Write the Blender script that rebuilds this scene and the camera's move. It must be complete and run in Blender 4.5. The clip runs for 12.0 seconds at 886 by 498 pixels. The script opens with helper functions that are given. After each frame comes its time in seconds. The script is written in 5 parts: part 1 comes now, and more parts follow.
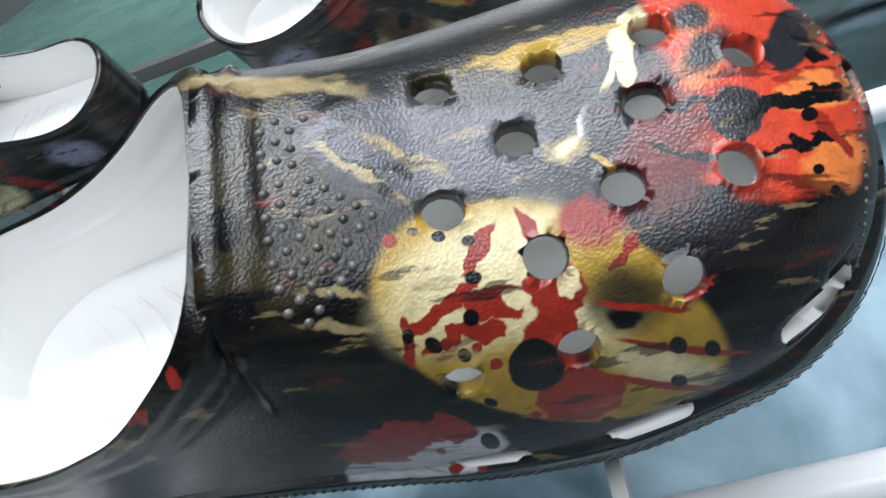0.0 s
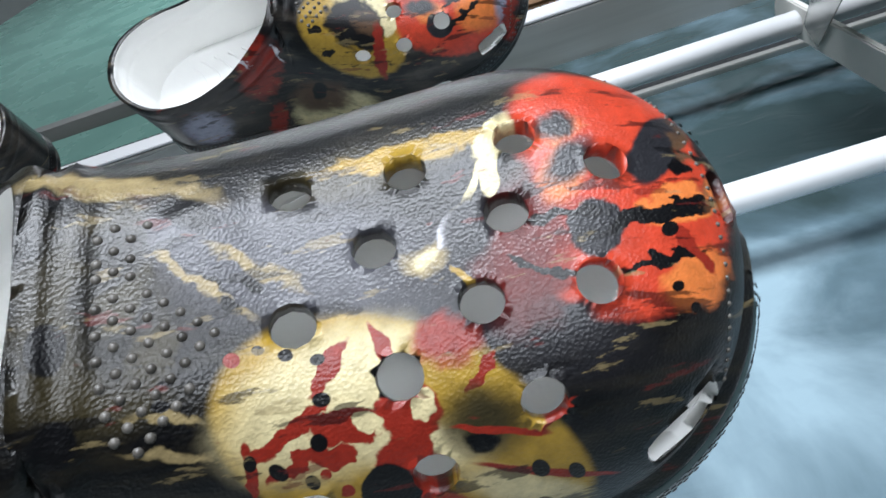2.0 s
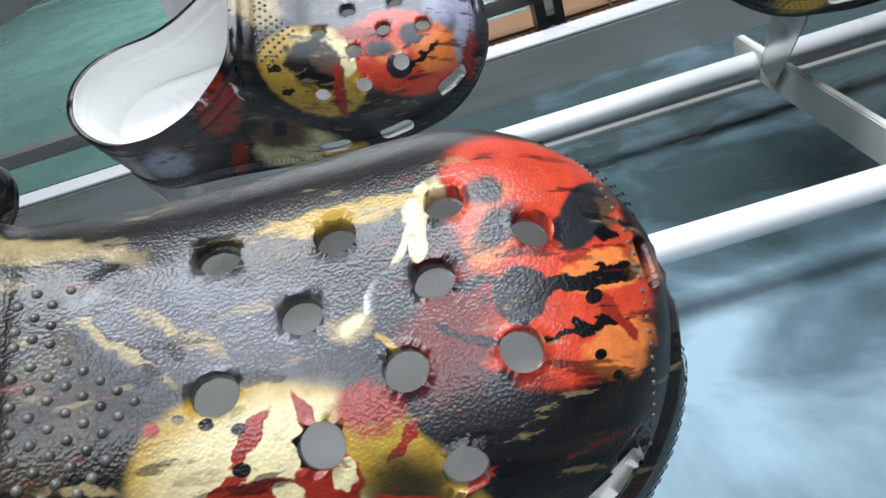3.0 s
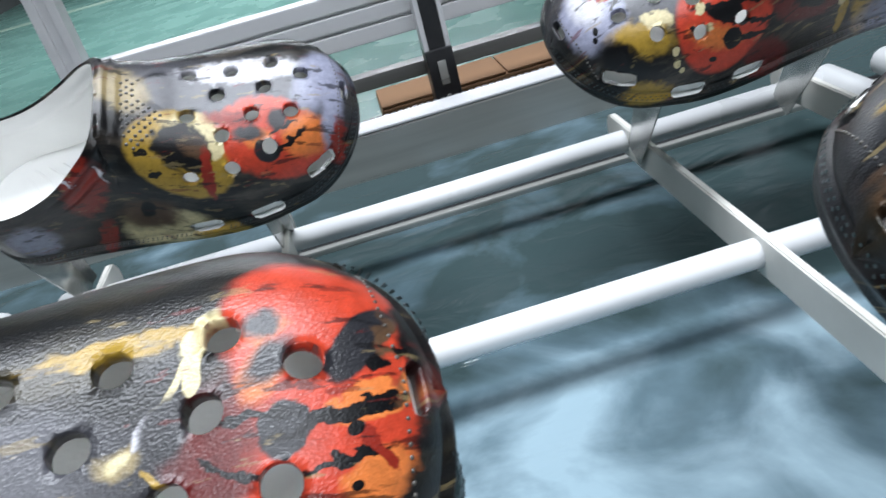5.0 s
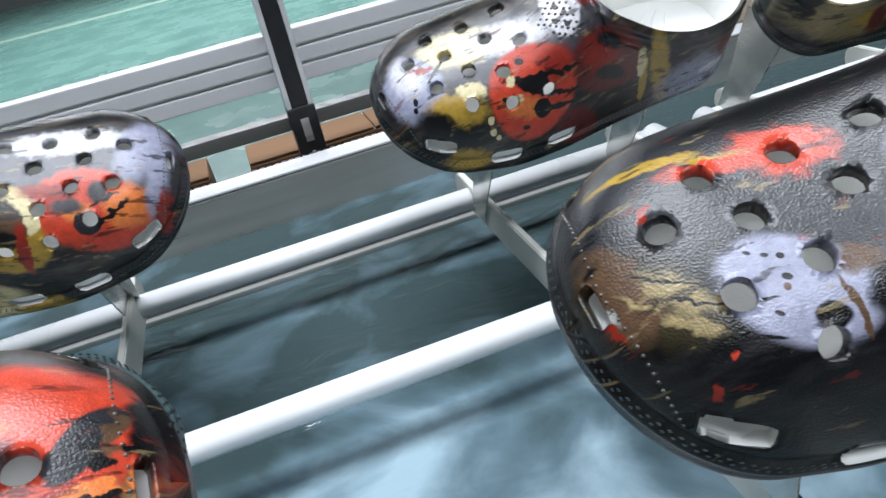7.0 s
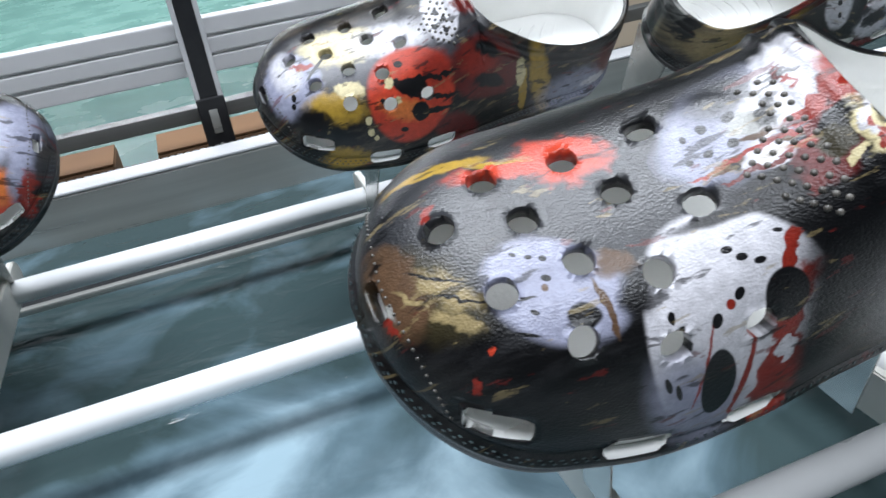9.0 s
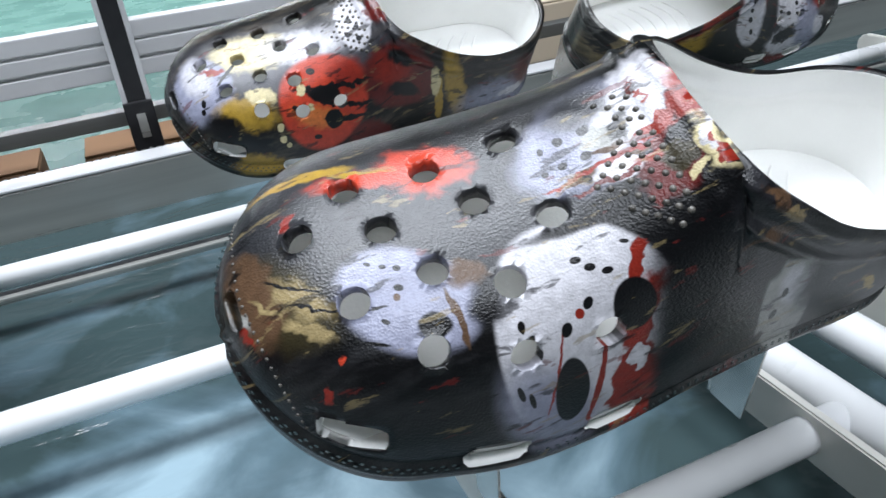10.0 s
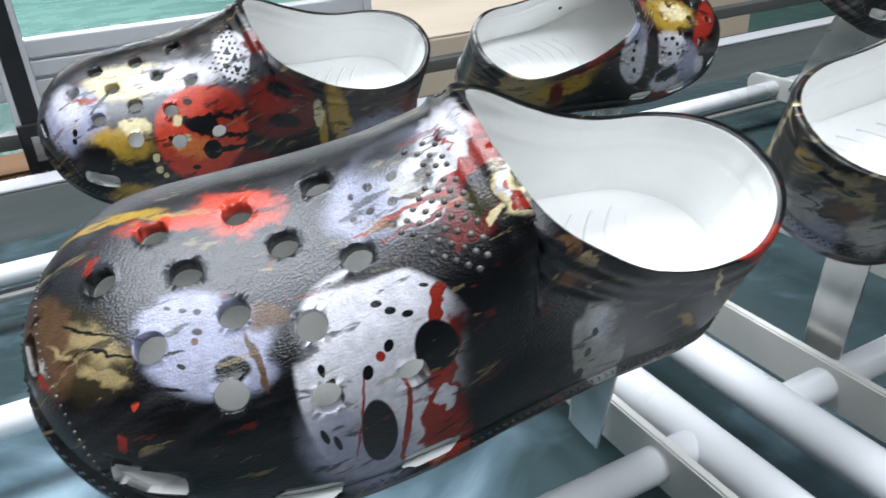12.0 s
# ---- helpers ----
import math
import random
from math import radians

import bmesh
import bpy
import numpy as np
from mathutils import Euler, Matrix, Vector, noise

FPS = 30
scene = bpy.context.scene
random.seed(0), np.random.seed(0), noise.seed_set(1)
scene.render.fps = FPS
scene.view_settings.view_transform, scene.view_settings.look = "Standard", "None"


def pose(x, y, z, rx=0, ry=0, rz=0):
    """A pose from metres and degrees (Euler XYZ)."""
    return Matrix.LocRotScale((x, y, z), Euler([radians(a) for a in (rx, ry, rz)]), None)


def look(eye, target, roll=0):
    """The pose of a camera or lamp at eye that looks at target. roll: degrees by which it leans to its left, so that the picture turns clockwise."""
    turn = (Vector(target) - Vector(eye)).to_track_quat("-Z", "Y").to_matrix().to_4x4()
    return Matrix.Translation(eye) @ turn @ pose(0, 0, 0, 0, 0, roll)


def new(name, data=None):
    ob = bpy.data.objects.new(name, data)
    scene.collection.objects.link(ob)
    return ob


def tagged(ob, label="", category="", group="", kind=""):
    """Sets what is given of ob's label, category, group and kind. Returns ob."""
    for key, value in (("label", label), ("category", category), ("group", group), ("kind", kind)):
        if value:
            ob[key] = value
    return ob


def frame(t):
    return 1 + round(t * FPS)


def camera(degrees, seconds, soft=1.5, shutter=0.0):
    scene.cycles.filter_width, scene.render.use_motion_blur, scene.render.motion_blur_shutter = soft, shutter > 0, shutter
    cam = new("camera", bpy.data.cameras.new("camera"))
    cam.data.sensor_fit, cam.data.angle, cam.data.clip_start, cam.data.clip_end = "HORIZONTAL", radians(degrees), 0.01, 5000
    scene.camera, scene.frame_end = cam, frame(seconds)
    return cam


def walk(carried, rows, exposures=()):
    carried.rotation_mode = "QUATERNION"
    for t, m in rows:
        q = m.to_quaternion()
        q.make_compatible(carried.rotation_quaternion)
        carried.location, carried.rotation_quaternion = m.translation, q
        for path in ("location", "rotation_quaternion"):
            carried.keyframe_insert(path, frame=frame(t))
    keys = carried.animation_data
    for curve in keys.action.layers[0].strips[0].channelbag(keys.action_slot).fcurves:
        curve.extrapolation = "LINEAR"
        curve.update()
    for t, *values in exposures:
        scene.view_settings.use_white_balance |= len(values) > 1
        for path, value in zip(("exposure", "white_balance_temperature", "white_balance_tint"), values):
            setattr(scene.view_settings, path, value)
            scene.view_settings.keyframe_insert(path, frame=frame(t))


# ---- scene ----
cam = camera(61.40, 12.0, shutter=0.5)
PATH = [
    (0, (0.0000, 0.0000, 1.2100), (-0.0918, 0.4042, 0.9303), -24.19),
    (0.5, (0.0033, 0.0058, 1.2089), (-0.0678, 0.4181, 0.9351), -22.81),
    (1, (0.0086, 0.0106, 1.2061), (-0.0547, 0.4275, 0.9375), -21.96),
    (1.5, (0.0145, 0.0123, 1.2068), (-0.0424, 0.4309, 0.9395), -21.04),
    (2, (0.0224, 0.0139, 1.2101), (-0.0270, 0.4349, 0.9449), -20.53),
    (2.5, (0.0297, 0.0158, 1.2125), (-0.0104, 0.4395, 0.9502), -19.77),
    (3, (0.0361, 0.0172, 1.2153), (0.0053, 0.4446, 0.9577), -18.83),
    (5, (0.0791, 0.0127, 1.2289), (0.1013, 0.4481, 0.9840), -15.57),
    (5.5, (0.0936, 0.0112, 1.2322), (0.1342, 0.4469, 0.9903), -14.90),
    (6, (0.1046, 0.0089, 1.2353), (0.1629, 0.4453, 0.9983), -14.38),
    (6.5, (0.1170, 0.0038, 1.2356), (0.1942, 0.4386, 1.0012), -13.73),
    (7, (0.1278, -0.0033, 1.2354), (0.2173, 0.4292, 1.0010), -13.25),
    (9, (0.1677, -0.0244, 1.2291), (0.2938, 0.3960, 0.9896), -8.47),
    (9.5, (0.1813, -0.0303, 1.2291), (0.3220, 0.3858, 0.9901), -7.50),
    (10, (0.1935, -0.0354, 1.2270), (0.3483, 0.3757, 0.9882), -6.33),
    (10.5, (0.1995, -0.0385, 1.2263), (0.3608, 0.3705, 0.9882), -5.67),
    (11, (0.2103, -0.0435, 1.2268), (0.3825, 0.3615, 0.9896), -5.07),
    (11.5, (0.2193, -0.0466, 1.2274), (0.4016, 0.3553, 0.9925), -4.19),
    (12, (0.2280, -0.0527, 1.2313), (0.4242, 0.3463, 1.0026), -3.58),
]
walk(cam, [(t, look(eye, target, roll)) for t, eye, target, roll in PATH])

# ---- light ----
world = bpy.data.worlds.new("world")
scene.world = world
world.use_nodes = True
wn = world.node_tree.nodes
wn["Background"].inputs[0].default_value = (0.86, 0.93, 1.0, 1)
wn["Background"].inputs[1].default_value = 0.35


def area(name, place, target, sx, sy, watts, colour):
    data = bpy.data.lights.new(name, "AREA")
    data.shape, data.size, data.size_y, data.energy, data.color = "RECTANGLE", sx, sy, watts, colour
    ob = new(name, data)
    ob.matrix_world = look(place, target)
    return ob


# ---- materials ----
def material(name):
    m = bpy.data.materials.new(name)
    m.use_nodes = True
    return m, m.node_tree.nodes, m.node_tree.links, m.node_tree.nodes["Principled BSDF"]


def surface(name, colour, colour2=None, rough=0.5, metal=0.0, scale=40.0, bump=0.1, bump_scale=300.0, dist=0.001, stretch=(1, 1, 1), spec=0.5):
    """A painted, metal or plastic surface with stains at one scale and grain at another."""
    m, n, l, b = material(name)
    co = n.new("ShaderNodeTexCoord")
    mp = n.new("ShaderNodeMapping")
    mp.inputs["Scale"].default_value = stretch
    l.new(co.outputs["Object"], mp.inputs[0])
    big = n.new("ShaderNodeTexNoise")
    big.inputs["Scale"].default_value, big.inputs["Detail"].default_value = scale, 6
    l.new(mp.outputs[0], big.inputs["Vector"])
    ramp = n.new("ShaderNodeValToRGB")
    c2 = colour2 or tuple(c * 0.8 for c in colour)
    ramp.color_ramp.elements[0].color, ramp.color_ramp.elements[1].color = (*c2, 1), (*colour, 1)
    ramp.color_ramp.elements[0].position, ramp.color_ramp.elements[1].position = 0.3, 0.62
    l.new(big.outputs[0], ramp.inputs[0])
    l.new(ramp.outputs[0], b.inputs["Base Color"])
    fine = n.new("ShaderNodeTexNoise")
    fine.inputs["Scale"].default_value, fine.inputs["Detail"].default_value = bump_scale, 4
    l.new(mp.outputs[0], fine.inputs["Vector"])
    bp = n.new("ShaderNodeBump")
    bp.inputs["Strength"].default_value, bp.inputs["Distance"].default_value = bump, dist
    l.new(fine.outputs[0], bp.inputs["Height"])
    l.new(bp.outputs[0], b.inputs["Normal"])
    rr = n.new("ShaderNodeMapRange")
    rr.inputs["To Min"].default_value, rr.inputs["To Max"].default_value = max(rough - 0.08, 0.02), min(rough + 0.12, 1)
    l.new(big.outputs[0], rr.inputs[0])
    l.new(rr.outputs[0], b.inputs["Roughness"])
    b.inputs["Metallic"].default_value = metal
    b.inputs["Specular IOR Level"].default_value = spec
    return m


WHITE_TUBE = surface("white_coated_tube", (0.82, 0.83, 0.84), (0.74, 0.75, 0.76), 0.28, scale=14, bump=0.05)
WHITE_PLATE = surface("white_plastic_plate", (0.78, 0.77, 0.72), (0.68, 0.67, 0.62), 0.35, scale=20, bump=0.06)
DULL_STEEL = surface("dull_steel", (0.30, 0.30, 0.29), (0.22, 0.22, 0.21), 0.4, 0.8, scale=9, bump=0.08, bump_scale=90, stretch=(0.3, 6, 6))
STEEL = surface("brushed_steel", (0.56, 0.56, 0.53), (0.42, 0.42, 0.40), 0.28, 0.65, scale=9, bump=0.08, bump_scale=90, stretch=(0.3, 6, 6))
ALU = surface("anodised_aluminium", (0.72, 0.72, 0.73), (0.62, 0.62, 0.63), 0.40, 0.35, scale=6, bump=0.05, bump_scale=120, stretch=(0.2, 4, 4))
GALV = surface("bent_steel_bracket", (0.72, 0.71, 0.68), (0.45, 0.45, 0.43), 0.22, 0.75, scale=30, bump=0.1, bump_scale=150)
BLACK = surface("black_plastic", (0.012, 0.012, 0.014), (0.02, 0.02, 0.022), 0.35, scale=60)
GREEN = surface("green_painted_floor", (0.20, 0.385, 0.33), (0.155, 0.32, 0.275), 0.25, scale=2.2, bump=0.04, bump_scale=25)
LINE = surface("pale_floor_line", (0.42, 0.55, 0.45), (0.3, 0.45, 0.36), 0.4)
CARD = surface("brown_cardboard", (0.30, 0.165, 0.085), (0.24, 0.13, 0.068), 0.85, scale=5, bump=0.1, bump_scale=200)
FOAM = surface("white_foam_lining", (0.88, 0.88, 0.86), (0.84, 0.84, 0.82), 0.55, scale=30, bump=0.12, bump_scale=500)
DARK_WALL = surface("unseen_dark_wall", (0.05, 0.05, 0.052), (0.04, 0.04, 0.042), 0.8, scale=3)
WALL = surface("pale_wall_paint", (0.13, 0.135, 0.135), (0.11, 0.115, 0.115), 0.7, scale=3)


def water_material():
    m, n, l, b = material("tank_water")
    co = n.new("ShaderNodeTexCoord")
    sep = n.new("ShaderNodeSeparateXYZ")
    l.new(co.outputs["Object"], sep.inputs[0])
    sw = n.new("ShaderNodeTexNoise")
    sw.inputs["Scale"].default_value, sw.inputs["Detail"].default_value, sw.inputs["Distortion"].default_value = 11, 9, 0.5
    l.new(co.outputs["Object"], sw.inputs["Vector"])
    # the near half of the tank is paler, in milky swirls
    near_half = n.new("ShaderNodeMapRange")
    near_half.interpolation_type = "SMOOTHSTEP"
    near_half.inputs["From Min"].default_value, near_half.inputs["From Max"].default_value = 0.425, 0.365
    near_half.inputs["To Min"].default_value, near_half.inputs["To Max"].default_value = -0.12, 0.13
    l.new(sep.outputs["Y"], near_half.inputs[0])
    side = n.new("ShaderNodeMapRange")
    side.interpolation_type = "SMOOTHSTEP"
    side.inputs["From Min"].default_value, side.inputs["From Max"].default_value = 0.30, 0.44
    side.inputs["To Min"].default_value, side.inputs["To Max"].default_value = 0.0, -0.30
    l.new(sep.outputs["X"], side.inputs[0])
    nearer = n.new("ShaderNodeMapRange")
    nearer.interpolation_type = "SMOOTHSTEP"
    nearer.inputs["From Min"].default_value, nearer.inputs["From Max"].default_value = 0.16, 0.02
    nearer.inputs["To Min"].default_value, nearer.inputs["To Max"].default_value = 0.0, -0.3
    l.new(sep.outputs["Y"], nearer.inputs[0])
    most = n.new("ShaderNodeMath")
    l.new(nearer.outputs[0], most.inputs[0])
    l.new(side.outputs[0], most.inputs[1])
    both = n.new("ShaderNodeMath")
    l.new(near_half.outputs[0], both.inputs[0])
    l.new(most.outputs[0], both.inputs[1])
    add = n.new("ShaderNodeMath")
    l.new(sw.outputs[0], add.inputs[0])
    l.new(both.outputs[0], add.inputs[1])
    ramp = n.new("ShaderNodeValToRGB")
    e = ramp.color_ramp.elements
    e[0].position, e[0].color = 0.36, (0.042, 0.067, 0.070, 1)
    e[1].position, e[1].color = 0.76, (0.28, 0.385, 0.44, 1)
    mid = e.new(0.55)
    mid.color = (0.105, 0.16, 0.19, 1)
    l.new(add.outputs[0], ramp.inputs[0])
    l.new(ramp.outputs[0], b.inputs["Base Color"])
    b.inputs["Roughness"].default_value = 0.11
    b.inputs["IOR"].default_value = 1.33
    wave = n.new("ShaderNodeTexNoise")
    wave.inputs["Scale"].default_value, wave.inputs["Detail"].default_value, wave.inputs["Distortion"].default_value = 26, 3, 0.8
    mp = n.new("ShaderNodeMapping")
    mp.inputs["Scale"].default_value = (0.6, 1.2, 1)
    l.new(co.outputs["Object"], mp.inputs[0])
    l.new(mp.outputs[0], wave.inputs["Vector"])
    bp = n.new("ShaderNodeBump")
    bp.inputs["Strength"].default_value, bp.inputs["Distance"].default_value = 0.26, 0.01
    l.new(wave.outputs[0], bp.inputs["Height"])
    l.new(bp.outputs[0], b.inputs["Normal"])
    return m


WATER = water_material()


# ---- mesh helpers ----
def finish(name, bm, mats, smooth=True):
    me = bpy.data.meshes.new(name)
    bm.to_mesh(me)
    bm.free()
    for m in mats if isinstance(mats, (list, tuple)) else [mats]:
        me.materials.append(m)
    if smooth:
        me.shade_smooth()
    return me


def part(name, bm, mats, parent=None, label="", smooth=False):
    ob = new(name, finish(name, bm, mats, smooth))
    ob.parent = parent
    if label:
        ob["label"] = label
    return ob


def thing(name, m, label, category, group="", kind=""):
    ob = new(name)
    ob.empty_display_size = 0.02
    ob.matrix_world = m
    return tagged(ob, label, category, group, kind)


def add_box(bm, x0, x1, y0, y1, z0, z1, bevel=0.0, seg=2):
    made = bmesh.ops.create_cube(bm, size=1, matrix=Matrix.LocRotScale(((x0 + x1) / 2, (y0 + y1) / 2, (z0 + z1) / 2), None, (x1 - x0, y1 - y0, z1 - z0)))
    if bevel:
        edges = {e for v in made["verts"] for e in v.link_edges}
        bmesh.ops.bevel(bm, geom=list(edges), offset=bevel, segments=seg, affect="EDGES", profile=0.6)
    return bm


def box(*a, **k):
    return add_box(bmesh.new(), *a, **k)


def tube(p, q, r, seg=24, bevel=0.002):
    bm = bmesh.new()
    p, q = Vector(p), Vector(q)
    d = q - p
    m = Matrix.Translation((p + q) / 2) @ d.to_track_quat("Z", "Y").to_matrix().to_4x4()
    made = bmesh.ops.create_cone(bm, cap_ends=True, segments=seg, radius1=r, radius2=r, depth=d.length, matrix=m)
    if bevel:
        ends = [e for e in bm.edges if len(e.link_faces) == 2 and any(len(f.verts) > 4 for f in e.link_faces)]
        bmesh.ops.bevel(bm, geom=ends, offset=bevel, segments=2, affect="EDGES")
    return bm


def prism(points, thick, bevel=0.0):
    """A plate: an outline in (a, b) in the plane y, z, thick along x."""
    bm = bmesh.new()
    vs = [bm.verts.new((-thick / 2, a, b)) for a, b in points]
    f = bm.faces.new(vs)
    r = bmesh.ops.extrude_face_region(bm, geom=[f])
    bmesh.ops.translate(bm, verts=[v for v in r["geom"] if isinstance(v, bmesh.types.BMVert)], vec=(thick, 0, 0))
    bmesh.ops.recalc_face_normals(bm, faces=bm.faces)
    if bevel:
        es = [e for e in bm.edges if abs(e.verts[0].co.x - e.verts[1].co.x) < 1e-6]
        bmesh.ops.bevel(bm, geom=es, offset=bevel, segments=2, affect="EDGES")
    return bm

# ---- the room ----
def structure(name, bm, mat, label, category):
    return tagged(part(name, bm, mat), label, category, "", "structure")


structure("floor", box(-6, 8, -5, 19, -0.1, 0), GREEN, "glossy green painted workshop floor", "floor")
structure("wall_north", box(-6, 8, 19, 19.15, 0, 4), WALL, "plain pale workshop wall", "wall")
# added out of view, dark so the black clog sides reflect little
structure("wall_south", box(-6, 8, -5.15, -5, 0, 4), DARK_WALL, "unseen dark grey wall that keeps reflections low", "wall")
structure("wall_west", box(-6.15, -6, -5, 19, 0, 4), WALL, "plain pale workshop wall", "wall")
structure("wall_east", box(8, 8.15, -5, 19, 0, 4), WALL, "plain pale workshop wall", "wall")
# unseen ceiling, its grey kept low to dim what the clogs reflect
structure("ceiling", box(-6, 8, -5, 19, 4, 4.1), WALL, "unseen grey ceiling that keeps reflections low", "ceiling")
# overhead lamps out of view; the far two are added to brighten the floor
for place, sx, sy, watts in (((0.1, 0.55, 3.9), 2.6, 0.9, 145), ((0.5, -1.6, 3.9), 2.4, 0.8, 90), ((0.0, 8.6, 3.9), 6.0, 0.6, 350), ((0.0, 12.8, 3.9), 6.0, 0.6, 350)):
    area("unseen_overhead_light", place, (place[0], place[1], 0), sx, sy, watts, (0.91, 0.97, 1.06))

# ---- the tank ----
ROD_Z, WATER_Z = 0.952, 0.903
ROD_YS = (0.595, 0.383, 0.160, -0.048)
structure("water", box(-2, 3.2, -0.9, 0.648, 0.55, WATER_Z), WATER, "dark teal rippled water with milky swirls in the dipping tank", "water")
structure("overflow_water", box(-2, 3.2, 0.668, 0.80, 0.55, WATER_Z - 0.004), WATER, "dark still water in the overflow channel", "water")
weir = thing("weir", pose(0, 0, 0), "thin bright steel overflow edge in the tank", "weir", kind="structure")
# black strip added to draw the shaded gap behind the weir as a solid
part("dark_gap_strip", box(-2, 3.2, 0.6565, 0.668, 0.5, WATER_Z + 0.004, bevel=0.001), BLACK, weir, "black strip standing in for the shaded gap behind the weir")
part("weir_sheet", box(-2, 3.2, 0.648, 0.656, 0.5, WATER_Z + 0.006, bevel=0.002), STEEL, weir)
rim = thing("tank_rim", pose(0, 0, 0), "folded stainless steel rim of the dipping tank", "tank", kind="structure")
part("inner_wall", box(-2, 3.2, 0.800, 0.808, 0.5, 0.952, bevel=0.002), STEEL, rim)
part("flange", box(-2, 3.2, 0.800, 0.835, 0.9525, 0.956, bevel=0.0015), ALU, rim)

# ---- the foam clogs ----
import collections
LENGTH = 0.267
STATIONS, AROUND = 216, 136
HOLE_R = 0.0047
# places of the vent holes: from the toe tip, and round the skin from the middle line
HOLES = [(0.0408, -0.016), (0.0638, -0.0148), (0.0884, -0.016), (0.0235, -0.0053), (0.0458, 0.0008), (0.0732, 0.0008), (0.09, 0.014), (0.0312, 0.0207), (0.0537, 0.019), (0.0729, 0.0283), (0.0482, 0.0405), (0.0723, 0.0499), (0.0979, 0.053)]
# side ports: from the toe tip, height, half length, half height
PORTS = [(0.0252, 0.0215, 0.0088, 0.0046), (0.0668, 0.0132, 0.0106, 0.0042), (0.1075, 0.0150, 0.0105, 0.0046)]
# the port at the toe tip: middle and half sizes across and up
TOE_PORT = (0.0055, 0.0352, 0.0070, 0.0024)


def plateau_edge(v):
    """Where the raised instep panel ends, from the toe tip, at a run v round the skin."""
    return 0.1124 - 44 * (v + 0.006) ** 2


def smooth(xs, ys):
    """A soft curve through stations, by cubic Hermite."""
    xs, ys = np.array(xs, float), np.array(ys, float)
    d = np.gradient(ys, xs)

    def f(x):
        x = np.clip(np.asarray(x, float), xs[0], xs[-1])
        k = np.clip(np.searchsorted(xs, x) - 1, 0, len(xs) - 2)
        h = xs[k + 1] - xs[k]
        t = (x - xs[k]) / h
        return (2 * t**3 - 3 * t**2 + 1) * ys[k] + (t**3 - 2 * t**2 + t) * h * d[k] + (3 * t**2 - 2 * t**3) * ys[k + 1] + (t**3 - t**2) * h * d[k + 1]
    return f


HALF = smooth([0.0, 0.0395, 0.0741, 0.1087, 0.1482, 0.1877, 0.2272, 0.267], [0.05122, 0.05548, 0.05922, 0.05655, 0.04908, 0.04321, 0.04108, 0.03735])
CREST = smooth([0.0, 0.0198, 0.0494, 0.079, 0.1037, 0.1235, 0.1383, 0.168, 0.267], [0.05065, 0.05454, 0.05844, 0.06623, 0.07737, 0.08898, 0.09869, 0.10209, 0.09919])
BASE = smooth([0.0, 0.0296, 0.0692, 0.1186, 0.1976, 0.247, 0.267], [0.01169, 0.00487, 0.00097, 0.0, 0.0, 0.00195, 0.00584])
RIM = smooth([0.1284, 0.1403, 0.1531, 0.1729, 0.1927, 0.2124, 0.2371, 0.267], [0.09817, 0.0914, 0.08466, 0.074, 0.06623, 0.06136, 0.06136, 0.06721])
MIDDLE = smooth([0, 0.045, 0.09, 0.13, 0.175, 0.267], [0.008, 0.008, 0.0052, 0.0026, 0.0, 0.0])
TOE_R, HEEL_R = 0.0455, 0.0365


def shell_point(x, phi, inset=0.0):
    """The outer skin: x from the toe tip, phi from 0 at one sole edge over the crest to pi at the other."""
    x = np.clip(x, 0, LENGTH)
    toe = np.sqrt(np.clip(1 - (1 - np.clip(x / TOE_R, 0, 1)) ** 2, 0, 1))
    heel = np.sqrt(np.clip(1 - (1 - np.clip((LENGTH - x) / HEEL_R, 0, 1)) ** 2, 0, 1))
    w = (HALF(x) - inset) * toe**0.92 * heel**0.9
    z0 = BASE(x)
    top = z0 + (CREST(x) - z0) * (0.34 + 0.66 * toe**0.85) - inset
    boxy = np.clip((x - 0.11) / 0.07, 0, 1)
    e = 0.62 * (1 - boxy) + 0.40 * boxy
    c, s = np.cos(phi), np.sin(phi)
    # the instep pinches in above the sides
    y = w * np.sign(c) * np.abs(c) ** e
    lift = np.clip((x - 0.05) / 0.06, 0, 1) * (1 - np.clip((x - 0.15) / 0.05, 0, 1))
    z = z0 + (top - z0) * np.abs(s) ** (0.86 + 0.25 * lift)
    return np.stack([x + 0 * phi, y + MIDDLE(x), z], -1)


def station_list():
    a = np.linspace(0, 1, STATIONS)
    return LENGTH * (a - 0.11 * np.sin(2 * np.pi * a))


